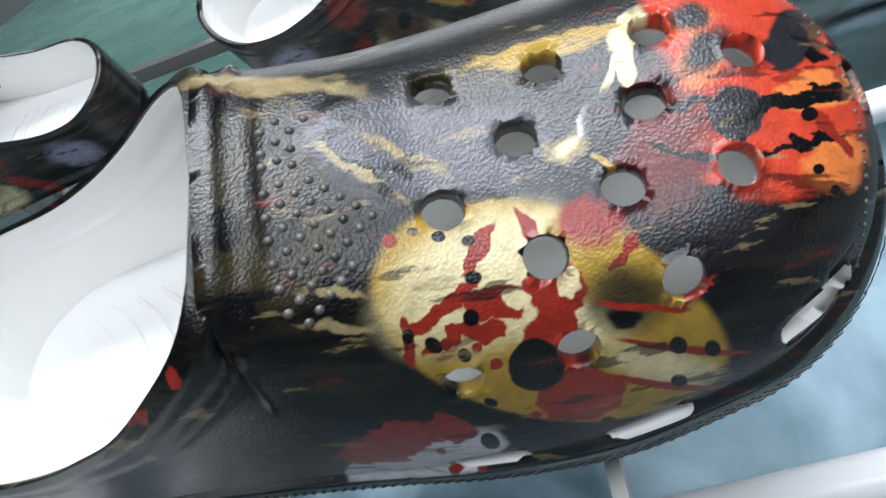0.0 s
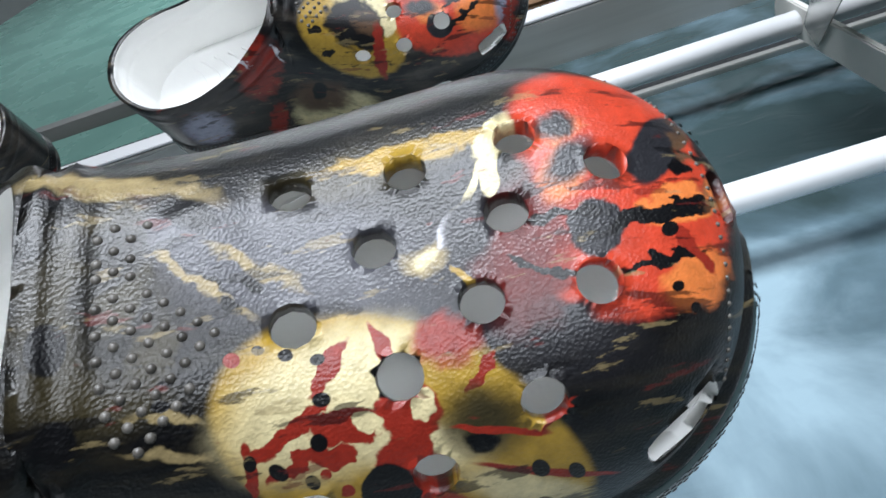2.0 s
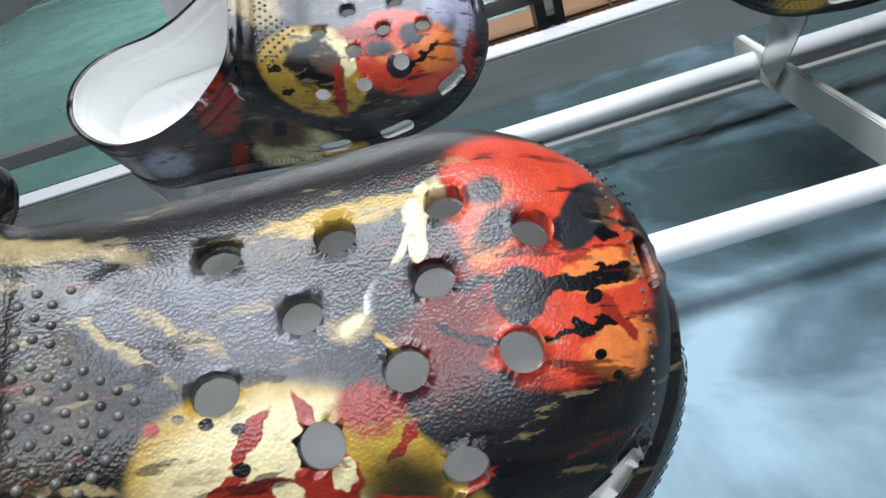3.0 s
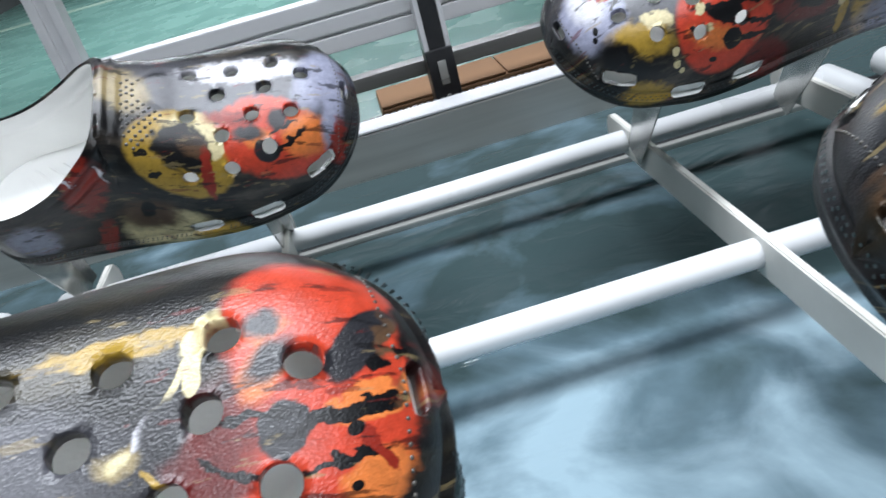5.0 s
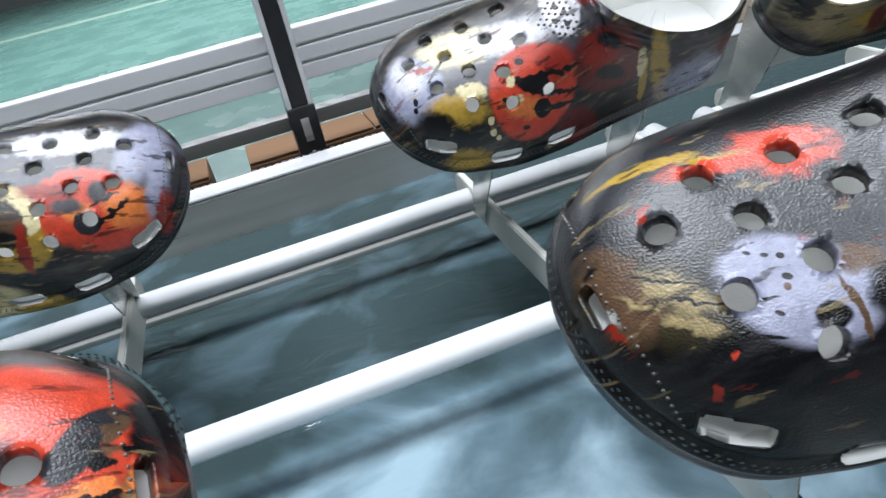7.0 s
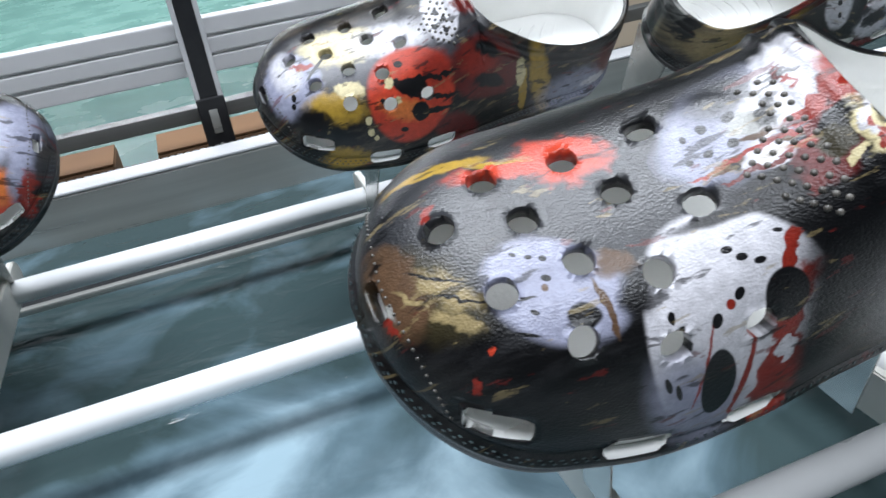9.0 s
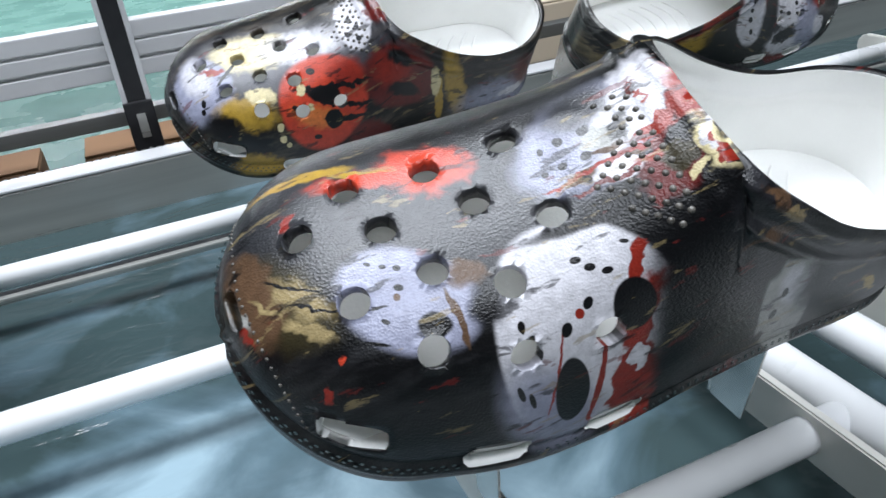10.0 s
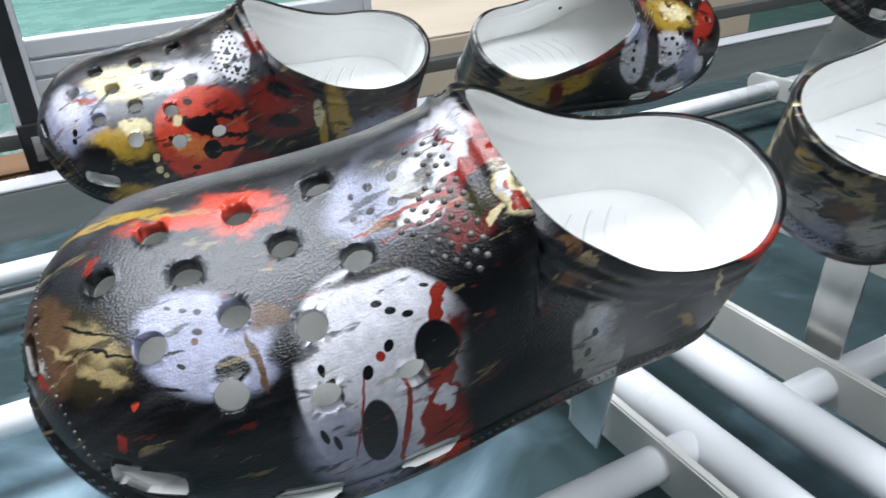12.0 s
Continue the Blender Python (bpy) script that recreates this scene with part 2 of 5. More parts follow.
def clog_mesh(mirror):
    xs = station_list()
    # even steps round each station; past the throat each side runs from the sole to the rim
    fine = np.linspace(-1, 1, 1601)
    fine = np.pi / 2 * (1 + np.sign(fine) * np.abs(fine) ** 1.6)
    half = AROUND // 2
    X = np.repeat(xs[:, None], AROUND, 1)
    PH, arc, opened = X * 0, X * 0, np.zeros(len(xs), bool)
    for i, x in enumerate(xs):
        line = shell_point(np.full(1601, x), fine)
        run = np.concatenate([[0], np.cumsum(np.linalg.norm(np.diff(line, axis=0), axis=1))])
        run -= run[800]
        below = line[:801, 2] <= float(RIM(x))
        opened[i] = x > 0.1285 and not below.all()
        stop = run[800] if not opened[i] else np.interp(float(RIM(x)), line[:801, 2], run[:801])
        lane = np.linspace(run[0], stop, half)
        arc[i] = np.concatenate([lane, -lane[::-1]])
        PH[i] = np.interp(arc[i], run, fine)
    P = shell_point(X, PH)
    P0 = P.copy()
    du, dv2 = np.gradient(P, axis=0), np.gradient(P, axis=1)
    N = np.cross(du, dv2)
    N[:, half - 1], N[:, half] = N[:, half - 2], N[:, half + 1]
    N /= np.linalg.norm(N, axis=-1, keepdims=True) + 1e-12
    mid = np.stack([np.clip(X, 0.05, 0.235), 0 * X + MIDDLE(X), 0 * X + 0.03], -1)
    N *= np.sign(((P - mid) * N).sum(-1, keepdims=True))
    for rows, way in (((0, 1), -1), ((-1, -2), 1)):
        for r in rows:
            N[r] = N[r] * (0, 0.3, 1) + (way, 0, 0)
    N /= np.linalg.norm(N, axis=-1, keepdims=True) + 1e-12
    for i in range(STATIONS):
        if not opened[i]:
            N[i, half - 1] = N[i, half] = (N[i, half - 2] + N[i, half + 1]) / 2
    # a raised collar with a groove runs round the opening, and a fold where the vamp meets the sides
    slope = np.clip(np.gradient(RIM(xs), xs), -0.9, 0.5)[:, None]
    edge = np.where(X < 0.1285, RIM(0.1285) + 0.85 * (0.1285 - X), RIM(X))
    away = np.abs(P[..., 2] - edge) / np.sqrt(1 + slope**2)
    front = np.clip((0.2 - X) / 0.05, 0.25, 1)
    ridge = 0.0024 * np.exp(-((away - 0.0045) / 0.0026) ** 2) + 0.0017 * np.exp(-((away - 0.0125) / 0.0016) ** 2)
    lip = 0.0016 * np.exp(-((P[..., 2] - BASE(X) - 0.0075) / 0.0022) ** 2)
    seam = -0.0009 * np.exp(-((P[..., 2] - BASE(X) - 0.0125) / 0.0012) ** 2)
    P = P + N * (ridge * front + lip + seam)[..., None]
    step = np.clip((plateau_edge(arc) - X) / 0.0016 + 0.5, 0, 1) * np.clip((X - 0.092) / 0.012, 0, 1) * np.clip((0.019 - np.abs(arc + 0.002)) / 0.006, 0, 1)
    P = P + N * (0.0011 * step**2 * (3 - 2 * step))[..., None]
    inside, bore = np.zeros(X.shape, bool), np.zeros(P.shape)
    gap = np.where((X > 0.1285), RIM(X) - P[..., 2], 0.03)
    for hx, ha in HOLES:
        k = np.argmin((X - hx) ** 2 + (arc - ha) ** 2)
        c = P.reshape(-1, 3)[k]
        dv = P - c
        d = np.linalg.norm(dv, axis=-1)
        ring = (np.abs(d - HOLE_R) < 0.00155) & (d > 1e-6)
        P = c + dv * np.where(ring, HOLE_R / np.maximum(d, 1e-6), 1)[..., None]
        inside |= (d < HOLE_R) & ~ring
        bore[ring] = N.reshape(-1, 3)[k]
    pale = np.zeros(X.shape, bool)
    for px, pz, hl, hh in PORTS:
        for side in (-1, 1):
            here = np.sign(P[..., 1] - MIDDLE(X)) == side
            dx, dz = P[..., 0] - px, P[..., 2] - BASE(px) - pz
            a, b = np.abs(dx) / hl, np.abs(dz) / hh
            size = (a**5 + b**5) ** 0.2
            snap = here & (np.abs(size - 1) < 0.2)
            grow = np.where(snap, 1 / np.maximum(size, 1e-6), 1)
            P = P + np.stack([dx * (grow - 1), 0 * dx, dz * (grow - 1)], -1)
            inside |= here & (size < 1) & ~snap
            pale |= here & (size < 1.25)
    py, pz, hw, hh = TOE_PORT
    dy, dz = P[..., 1] - py, P[..., 2] - pz
    size = ((np.abs(dy) / hw) ** 5 + (np.abs(dz) / hh) ** 5) ** 0.2
    at_toe = X < 0.016
    snap = at_toe & (np.abs(size - 1) < 0.16)
    grow = np.where(snap, 1 / np.maximum(size, 1e-6), 1)
    P = P + np.stack([0 * dy, dy * (grow - 1), dz * (grow - 1)], -1)
    inside |= at_toe & (size < 1) & ~snap
    wall = np.where(X > 0.12, np.clip(0.0013 + 0.35 * np.abs(gap), 0.0013, 0.0042), 0.0042 + 0.0010 * np.clip((0.115 - X) / 0.02, 0, 1))
    Q = shell_point(X, PH, wall)
    Q[..., 0] = 0.0042 + X * (1 - 0.0084 / LENGTH)
    Q = Q + (P - P0)
    # the holes are bored straight through the wall
    bored = np.abs(bore).sum(-1) > 0
    Q[bored] = (P - bore * wall[..., None])[bored]
    flip = -1 if mirror else 1
    P[..., 1] *= flip
    Q[..., 1] *= flip
    bm = bmesh.new()
    uv = bm.loops.layers.uv.new("print")
    inside_mid = np.zeros((STATIONS - 1, AROUND - 1), bool)
    inside_mid[:, half - 1] = True
    keep = ~(inside_mid | inside[:-1, :-1] | inside[1:, :-1] | inside[:-1, 1:] | inside[1:, 1:])
    outer, inner = {}, {}

    def vert(store, pts, i, j):
        if j == half and not opened[i]:
            j = half - 1
        if (i, j) not in store:
            store[i, j] = bm.verts.new(pts[i, j])
        return store[i, j]

    count = collections.Counter()
    quads = [(int(i), int(j)) for i, j in np.argwhere(keep)]
    for i, j in quads:
        ring = [(i, j), (i + 1, j), (i + 1, j + 1), (i, j + 1)]
        for store, pts, mat in ((outer, P, 0), (inner, Q, 1)):
            order = ring if (mat == 0) ^ mirror ^ True else ring[::-1]
            f = bm.faces.new([vert(store, pts, *c) for c in order])
            f.material_index, f.smooth = mat, True
            for loop, c in zip(f.loops, order):
                loop[uv].uv = (xs[c[0]], arc[c])
        one = [(a, half - 1) if b == half and not opened[a] else (a, b) for a, b in ring]
        for a, b in zip(one, one[1:] + one[:1]):
            count[frozenset((a, b))] += 1
    for edge, n in count.items():
        if n == 1:
            a, b = edge
            try:
                f = bm.faces.new([outer[a], outer[b], inner[b], inner[a]])
            except ValueError:
                continue
            f.material_index, f.smooth = int(pale[a] and pale[b]), True
            for loop, c in zip(f.loops, (a, b, b, a)):
                loop[uv].uv = (xs[c[0]], arc[c])
    ends = [v for store in (outer, inner) for (i, j), v in store.items() if i in (0, STATIONS - 1)]
    bmesh.ops.remove_doubles(bm, verts=ends, dist=0.0002)
    bmesh.ops.recalc_face_normals(bm, faces=bm.faces)
    return bm


def outline(inset, n=120):
    """The sole's outline, as a ring of (x, y)."""
    a = station_list()[1:-1:2]
    squeeze = lambda v: inset + v * (1 - 2 * inset / LENGTH)
    one = shell_point(a, 0 * a, inset)
    two = shell_point(a, 0 * a + np.pi, inset)
    return [(squeeze(p[0]), p[1]) for p in one] + [(squeeze(p[0]), p[1]) for p in two[::-1]]


def deepening(x):
    """A thick sole thins out towards the toe tip."""
    return min(1.0, max(0.0, (x - 0.012) / 0.05))


def slab(inset, z0, z1, flip, deep=0.0):
    bm = bmesh.new()
    ring = [(max(x, 0.0012) if deep else x, y) for x, y in outline(inset)]
    low = [bm.verts.new((x, y * flip, z0 - deep * deepening(x) + float(BASE(x)))) for x, y in ring]
    high = [bm.verts.new((x, y * flip, z1 + float(BASE(x)))) for x, y in ring]
    n = len(ring)
    for k in range(n):
        bm.faces.new((low[k], low[(k + 1) % n], high[(k + 1) % n], high[k]))
    half = n // 2
    for vs in (low, high):
        for k in range(half - 1):
            bm.faces.new((vs[k], vs[k + 1], vs[n - 2 - k], vs[n - 1 - k]))
    bmesh.ops.recalc_face_normals(bm, faces=bm.faces)
    return bm


def rim_path():
    """Points along the edge of the foot opening."""
    pts = []
    for side in (0, 1):
        xs = np.concatenate([np.linspace(0.1290, 0.247, 60), LENGTH - 0.02 * np.cos(np.linspace(0, np.pi / 2, 24))[1:] ** 2 * 0.99])
        for x in xs if side == 0 else xs[::-1]:
            ph = np.linspace(0, np.pi / 2, 400)
            z = shell_point(np.full(400, x), ph)
            k = int(np.argmin(np.abs(z[:, 2] - float(RIM(x)))))
            p = z[k]
            pts.append((p[0], p[1] if side == 0 else 2 * float(MIDDLE(x)) - p[1], p[2]))
    return pts


def sweep(points, r, seg, closed, flip):
    bm = bmesh.new()
    pts = [Vector((x, y * flip, z)) for x, y, z in points]
    clean = [pts[0]]
    for p in pts[1:]:
        if (p - clean[-1]).length > 0.0012:
            clean.append(p)
    pts, n, rings = clean, len(clean), []
    for k, p in enumerate(pts):
        a, b = pts[(k - 1) % n] if closed or k else p, pts[(k + 1) % n] if closed or k < n - 1 else p
        d = (b - a).normalized()
        side = d.cross(Vector((0, 0, 1))).normalized() if abs(d.z) < 0.95 else d.cross(Vector((1, 0, 0))).normalized()
        up = side.cross(d)
        rings.append([bm.verts.new(p + side * (r * math.cos(t)) + up * (r * math.sin(t))) for t in (2 * math.pi * s / seg for s in range(seg))])
    uv = bm.loops.layers.uv.new("print")
    for k in range(n if closed else n - 1):
        a, b = rings[k], rings[(k + 1) % n]
        for s in range(seg):
            f = bm.faces.new((a[s], a[(s + 1) % seg], b[(s + 1) % seg], b[s]))
            for loop in f.loops:
                q = loop.vert.co
                loop[uv].uv = (q.x, -flip * math.copysign(0.6 * abs(q.y) + 0.05 * max(0.0, 0.11 - q.z) * 10 * 0.9, q.y))
    bmesh.ops.recalc_face_normals(bm, faces=bm.faces)
    return bm


def nub_mesh(flip):
    """The raised dots on both flanks of the throat and along the toe."""
    bm = bmesh.new()
    spots = []
    for i in range(12):
        for j in range(-3, 8):
            x = 0.0950 + i * 0.0026
            a = j * 0.0050 + (i % 2) * 0.0025
            low = plateau_edge(a) + 0.0014 if a < 0.0113 else 0.1005 + 0.62 * (a - 0.0113)
            if low < x < 0.1225 and -0.013 < a < 0.034:
                spots.append((x, a, 0.00092))
    for k in range(34):
        a = -0.050 + k * 0.0030
        spots.append((0.0052 + abs(a) ** 1.5 * 0.85, a, 0.0005))
    xs = np.array([s[0] for s in spots])
    ph = np.linspace(0, np.pi, 700)
    uv = bm.loops.layers.uv.new("print")
    for x, a, r in spots:
        line = shell_point(np.full(700, x), ph)
        arc = np.concatenate([[0], np.cumsum(np.linalg.norm(np.diff(line, axis=0), axis=1))])
        arc -= (arc[349] + arc[350]) / 2
        k = int(np.argmin(np.abs(arc - a)))
        p = line[k]
        made = bmesh.ops.create_icosphere(bm, subdivisions=2, radius=r * 1.25, matrix=Matrix.Translation((p[0], p[1] * flip, p[2] - r * 0.55)))
        for v in made["verts"]:
            for loop in v.link_loops:
                loop[uv].uv = (x, a)
    return bm


def tread_mesh(flip, inset, first, rows, deep=0.0):
    """Rows of small raised lozenges round the side of the sole."""
    bm = bmesh.new()
    ring = outline(inset)
    pts = [Vector((max(x, 0.0008) if deep else x, y * flip, 0)) for x, y in ring]
    for row in range(rows):
        walk_left = 0.0017 * (row % 2)
        for a, b in zip(pts, pts[1:] + pts[:1]):
            d = (b - a).length
            while walk_left < d and d > 1e-6:
                p = a.lerp(b, walk_left / d)
                n = (b - a).cross(Vector((0, 0, 1))).normalized()
                z = float(BASE(p.x)) + first + 0.0027 * row - deep * deepening(p.x)
                m = Matrix.Translation((p.x, p.y, z)) @ n.to_track_quat("X", "Z").to_matrix().to_4x4() @ Matrix.Diagonal((0.0002, 0.00085, 0.0008, 1)) @ Matrix.Rotation(math.pi / 4, 4, "X")
                if not any(abs(p.x - px) < hl + 0.001 and abs(z - float(BASE(px)) - pz) < hh + 0.001 for px, pz, hl, hh in PORTS):
                    bmesh.ops.create_cube(bm, size=1.2, matrix=m)
                walk_left += 0.0034
            walk_left -= d
    return bm

# ---- prints of the clogs ----
GOLD, CREAM, PALE, LILAC = (0.40, 0.25, 0.035), (0.70, 0.60, 0.34), (0.64, 0.63, 0.67), (0.31, 0.32, 0.42)
RED, DARK_RED, ORANGE, VERMILION = (0.27, 0.022, 0.012), (0.12, 0.012, 0.010), (0.72, 0.20, 0.05), (0.55, 0.055, 0.025)
# the silver and pewter greys put the crest's soft sheen into the print colour
INK, SLATE, SILVER_SHEEN, OLIVE = (0.003, 0.003, 0.004), (0.020, 0.020, 0.024), (0.085, 0.085, 0.098), (0.035, 0.028, 0.012)
PEWTER_SHEEN = (0.030, 0.031, 0.035)
BROWN, SAGE, KHAKI = (0.10, 0.055, 0.03), (0.38, 0.38, 0.36), (0.30, 0.23, 0.11)


def blot_group():
    """A soft-edged patch of colour, by a linear map of the skin into a unit disc."""
    g = bpy.data.node_groups.new("blot", "ShaderNodeTree")
    for name, kind in (("uv", "NodeSocketVector"), ("under", "NodeSocketColor"), ("middle", "NodeSocketVector"), ("row_a", "NodeSocketVector"), ("row_b", "NodeSocketVector"), ("inner", "NodeSocketFloat"), ("outer", "NodeSocketFloat"), ("colour", "NodeSocketColor")):
        g.interface.new_socket(name, in_out="INPUT", socket_type=kind)
    g.interface.new_socket("colour", in_out="OUTPUT", socket_type="NodeSocketColor")
    n, l = g.nodes, g.links
    i, o = n.new("NodeGroupInput"), n.new("NodeGroupOutput")
    sub = n.new("ShaderNodeVectorMath")
    sub.operation = "SUBTRACT"
    l.new(i.outputs["uv"], sub.inputs[0])
    l.new(i.outputs["middle"], sub.inputs[1])
    sq = None
    for row in ("row_a", "row_b"):
        dot = n.new("ShaderNodeVectorMath")
        dot.operation = "DOT_PRODUCT"
        l.new(sub.outputs[0], dot.inputs[0])
        l.new(i.outputs[row], dot.inputs[1])
        m = n.new("ShaderNodeMath")
        m.operation = "MULTIPLY_ADD"
        l.new(dot.outputs["Value"], m.inputs[0])
        l.new(dot.outputs["Value"], m.inputs[1])
        if sq:
            l.new(sq.outputs[0], m.inputs[2])
        else:
            m.inputs[2].default_value = 0
        sq = m
    mr = n.new("ShaderNodeMapRange")
    mr.interpolation_type = "SMOOTHSTEP"
    l.new(sq.outputs[0], mr.inputs["Value"])
    l.new(i.outputs["inner"], mr.inputs["From Min"])
    l.new(i.outputs["outer"], mr.inputs["From Max"])
    mr.inputs["To Min"].default_value, mr.inputs["To Max"].default_value = 1, 0
    mix = n.new("ShaderNodeMix")
    mix.data_type = "RGBA"
    l.new(mr.outputs[0], mix.inputs["Factor"])
    l.new(i.outputs["under"], mix.inputs[6])
    l.new(i.outputs["colour"], mix.inputs[7])
    l.new(mix.outputs[2], o.inputs[0])
    return g


BLOT = blot_group()


class Print:
    """A transfer print on foam: layers of blots over streaks, under a grained gloss coat."""

    def __init__(self, name, dark, light, seed):
        self.m, self.n, self.l, self.b = material(name)
        self.seed = seed
        n, l = self.n, self.l
        uv = n.new("ShaderNodeUVMap")
        uv.uv_map = "print"
        self.flat = uv.outputs[0]
        warp = n.new("ShaderNodeTexNoise")
        warp.inputs["Scale"].default_value, warp.inputs["Detail"].default_value = 170, 5
        warp.noise_dimensions = "2D"
        l.new(self.flat, warp.inputs["Vector"])
        off = n.new("ShaderNodeVectorMath")
        off.operation = "SUBTRACT"
        off.inputs[1].default_value = (0.5, 0.5, 0.5)
        l.new(warp.outputs["Color"], off.inputs[0])
        self.off, self.wobbles = off.outputs[0], {0: self.flat}
        mp = n.new("ShaderNodeMapping")
        mp.inputs["Scale"].default_value = (0.5, 1.6, 1)
        mp.inputs["Location"].default_value = (seed, seed * 0.7, 0)
        mp.inputs["Rotation"].default_value = (0, 0, 0.25)
        l.new(self.flat, mp.inputs[0])
        st = n.new("ShaderNodeTexNoise")
        st.noise_dimensions = "2D"
        st.inputs["Scale"].default_value, st.inputs["Detail"].default_value, st.inputs["Roughness"].default_value = 60, 7, 0.62
        l.new(mp.outputs[0], st.inputs["Vector"])
        ramp = n.new("ShaderNodeValToRGB")
        e = ramp.color_ramp.elements
        e[0].position, e[0].color = 0.47, (*dark, 1)
        e[1].position, e[1].color = 0.72, (*light, 1)
        l.new(st.outputs[0], ramp.inputs[0])
        self.out = ramp.outputs[0]

    def blot(self, colour, u, v, a, b, c, d, soft, wobble=0):
        if wobble not in self.wobbles:
            add = self.n.new("ShaderNodeVectorMath")
            add.operation = "MULTIPLY_ADD"
            add.inputs[1].default_value = (0.0016 * wobble,) * 3
            self.l.new(self.off, add.inputs[0])
            self.l.new(self.flat, add.inputs[2])
            self.wobbles[wobble] = add.outputs[0]
        g = self.n.new("ShaderNodeGroup")
        g.node_tree = BLOT
        self.l.new(self.wobbles[wobble], g.inputs["uv"])
        self.l.new(self.out, g.inputs["under"])
        g.inputs["middle"].default_value = (u, v, 0)
        g.inputs["row_a"].default_value, g.inputs["row_b"].default_value = (a, b, 0), (c, d, 0)
        g.inputs["inner"].default_value, g.inputs["outer"].default_value = max(0.0, 1 - soft) ** 2, (1 + soft * 0.6) ** 2
        g.inputs["colour"].default_value = (*colour, 1)
        self.out = g.outputs[0]

    def done(self):
        n, l, b = self.n, self.l, self.b
        co = n.new("ShaderNodeTexCoord")
        # runs and flecks of dark and pale ink over all
        for turn, low, high, ink, most in ((0.35, 0.60, 0.66, INK, 0.75), (-0.5, 0.64, 0.68, KHAKI, 0.5), (0.9, 0.66, 0.69, DARK_RED, 0.6)):
            mp = n.new("ShaderNodeMapping")
            mp.inputs["Scale"].default_value, mp.inputs["Rotation"].default_value = (0.5, 1.7, 1), (0, 0, turn)
            mp.inputs["Location"].default_value = (self.seed + turn * 3, turn, 0)
            l.new(self.flat, mp.inputs[0])
            ru = n.new("ShaderNodeTexNoise")
            ru.noise_dimensions = "2D"
            ru.inputs["Scale"].default_value, ru.inputs["Detail"].default_value, ru.inputs["Roughness"].default_value = 95, 7, 0.6
            l.new(mp.outputs[0], ru.inputs["Vector"])
            cut = n.new("ShaderNodeMapRange")
            cut.interpolation_type = "SMOOTHSTEP"
            cut.inputs["From Min"].default_value, cut.inputs["From Max"].default_value = low, high
            cut.inputs["To Max"].default_value = most
            l.new(ru.outputs[0], cut.inputs[0])
            mix = n.new("ShaderNodeMix")
            mix.data_type = "RGBA"
            l.new(cut.outputs[0], mix.inputs["Factor"])
            l.new(self.out, mix.inputs[6])
            mix.inputs[7].default_value = (*ink, 1)
            self.out = mix.outputs[2]
        # speckle and soft clouding of the ink
        sp = n.new("ShaderNodeTexNoise")
        sp.inputs["Scale"].default_value, sp.inputs["Detail"].default_value, sp.inputs["Roughness"].default_value = 240, 6, 0.7
        l.new(co.outputs["Object"], sp.inputs["Vector"])
        mr = n.new("ShaderNodeMapRange")
        mr.inputs["From Min"].default_value, mr.inputs["From Max"].default_value = 0.3, 0.7
        mr.inputs["To Min"].default_value, mr.inputs["To Max"].default_value = 0.72, 1.14
        l.new(sp.outputs[0], mr.inputs[0])
        mul = n.new("ShaderNodeVectorMath")
        mul.operation = "SCALE"
        l.new(self.out, mul.inputs[0])
        l.new(mr.outputs[0], mul.inputs["Scale"])
        l.new(mul.outputs[0], b.inputs["Base Color"])
        # pebbled grain of the moulded foam
        vo = n.new("ShaderNodeTexVoronoi")
        vo.inputs["Scale"].default_value = 1300
        wob = n.new("ShaderNodeTexNoise")
        wob.inputs["Scale"].default_value, wob.inputs["Detail"].default_value = 1500, 3
        l.new(co.outputs["Object"], wob.inputs["Vector"])
        l.new(co.outputs["Object"], vo.inputs["Vector"])
        add = n.new("ShaderNodeMath")
        add.operation = "MULTIPLY_ADD"
        add.inputs[1].default_value = 0.9
        l.new(wob.outputs[0], add.inputs[0])
        l.new(vo.outputs["Distance"], add.inputs[2])
        bp = n.new("ShaderNodeBump")
        bp.inputs["Strength"].default_value, bp.inputs["Distance"].default_value = 0.30, 0.00034
        l.new(add.outputs[0], bp.inputs["Height"])
        l.new(bp.outputs[0], b.inputs["Normal"])
        b.inputs["Roughness"].default_value = 0.31
        b.inputs["Specular IOR Level"].default_value = 0.5
        return self.m


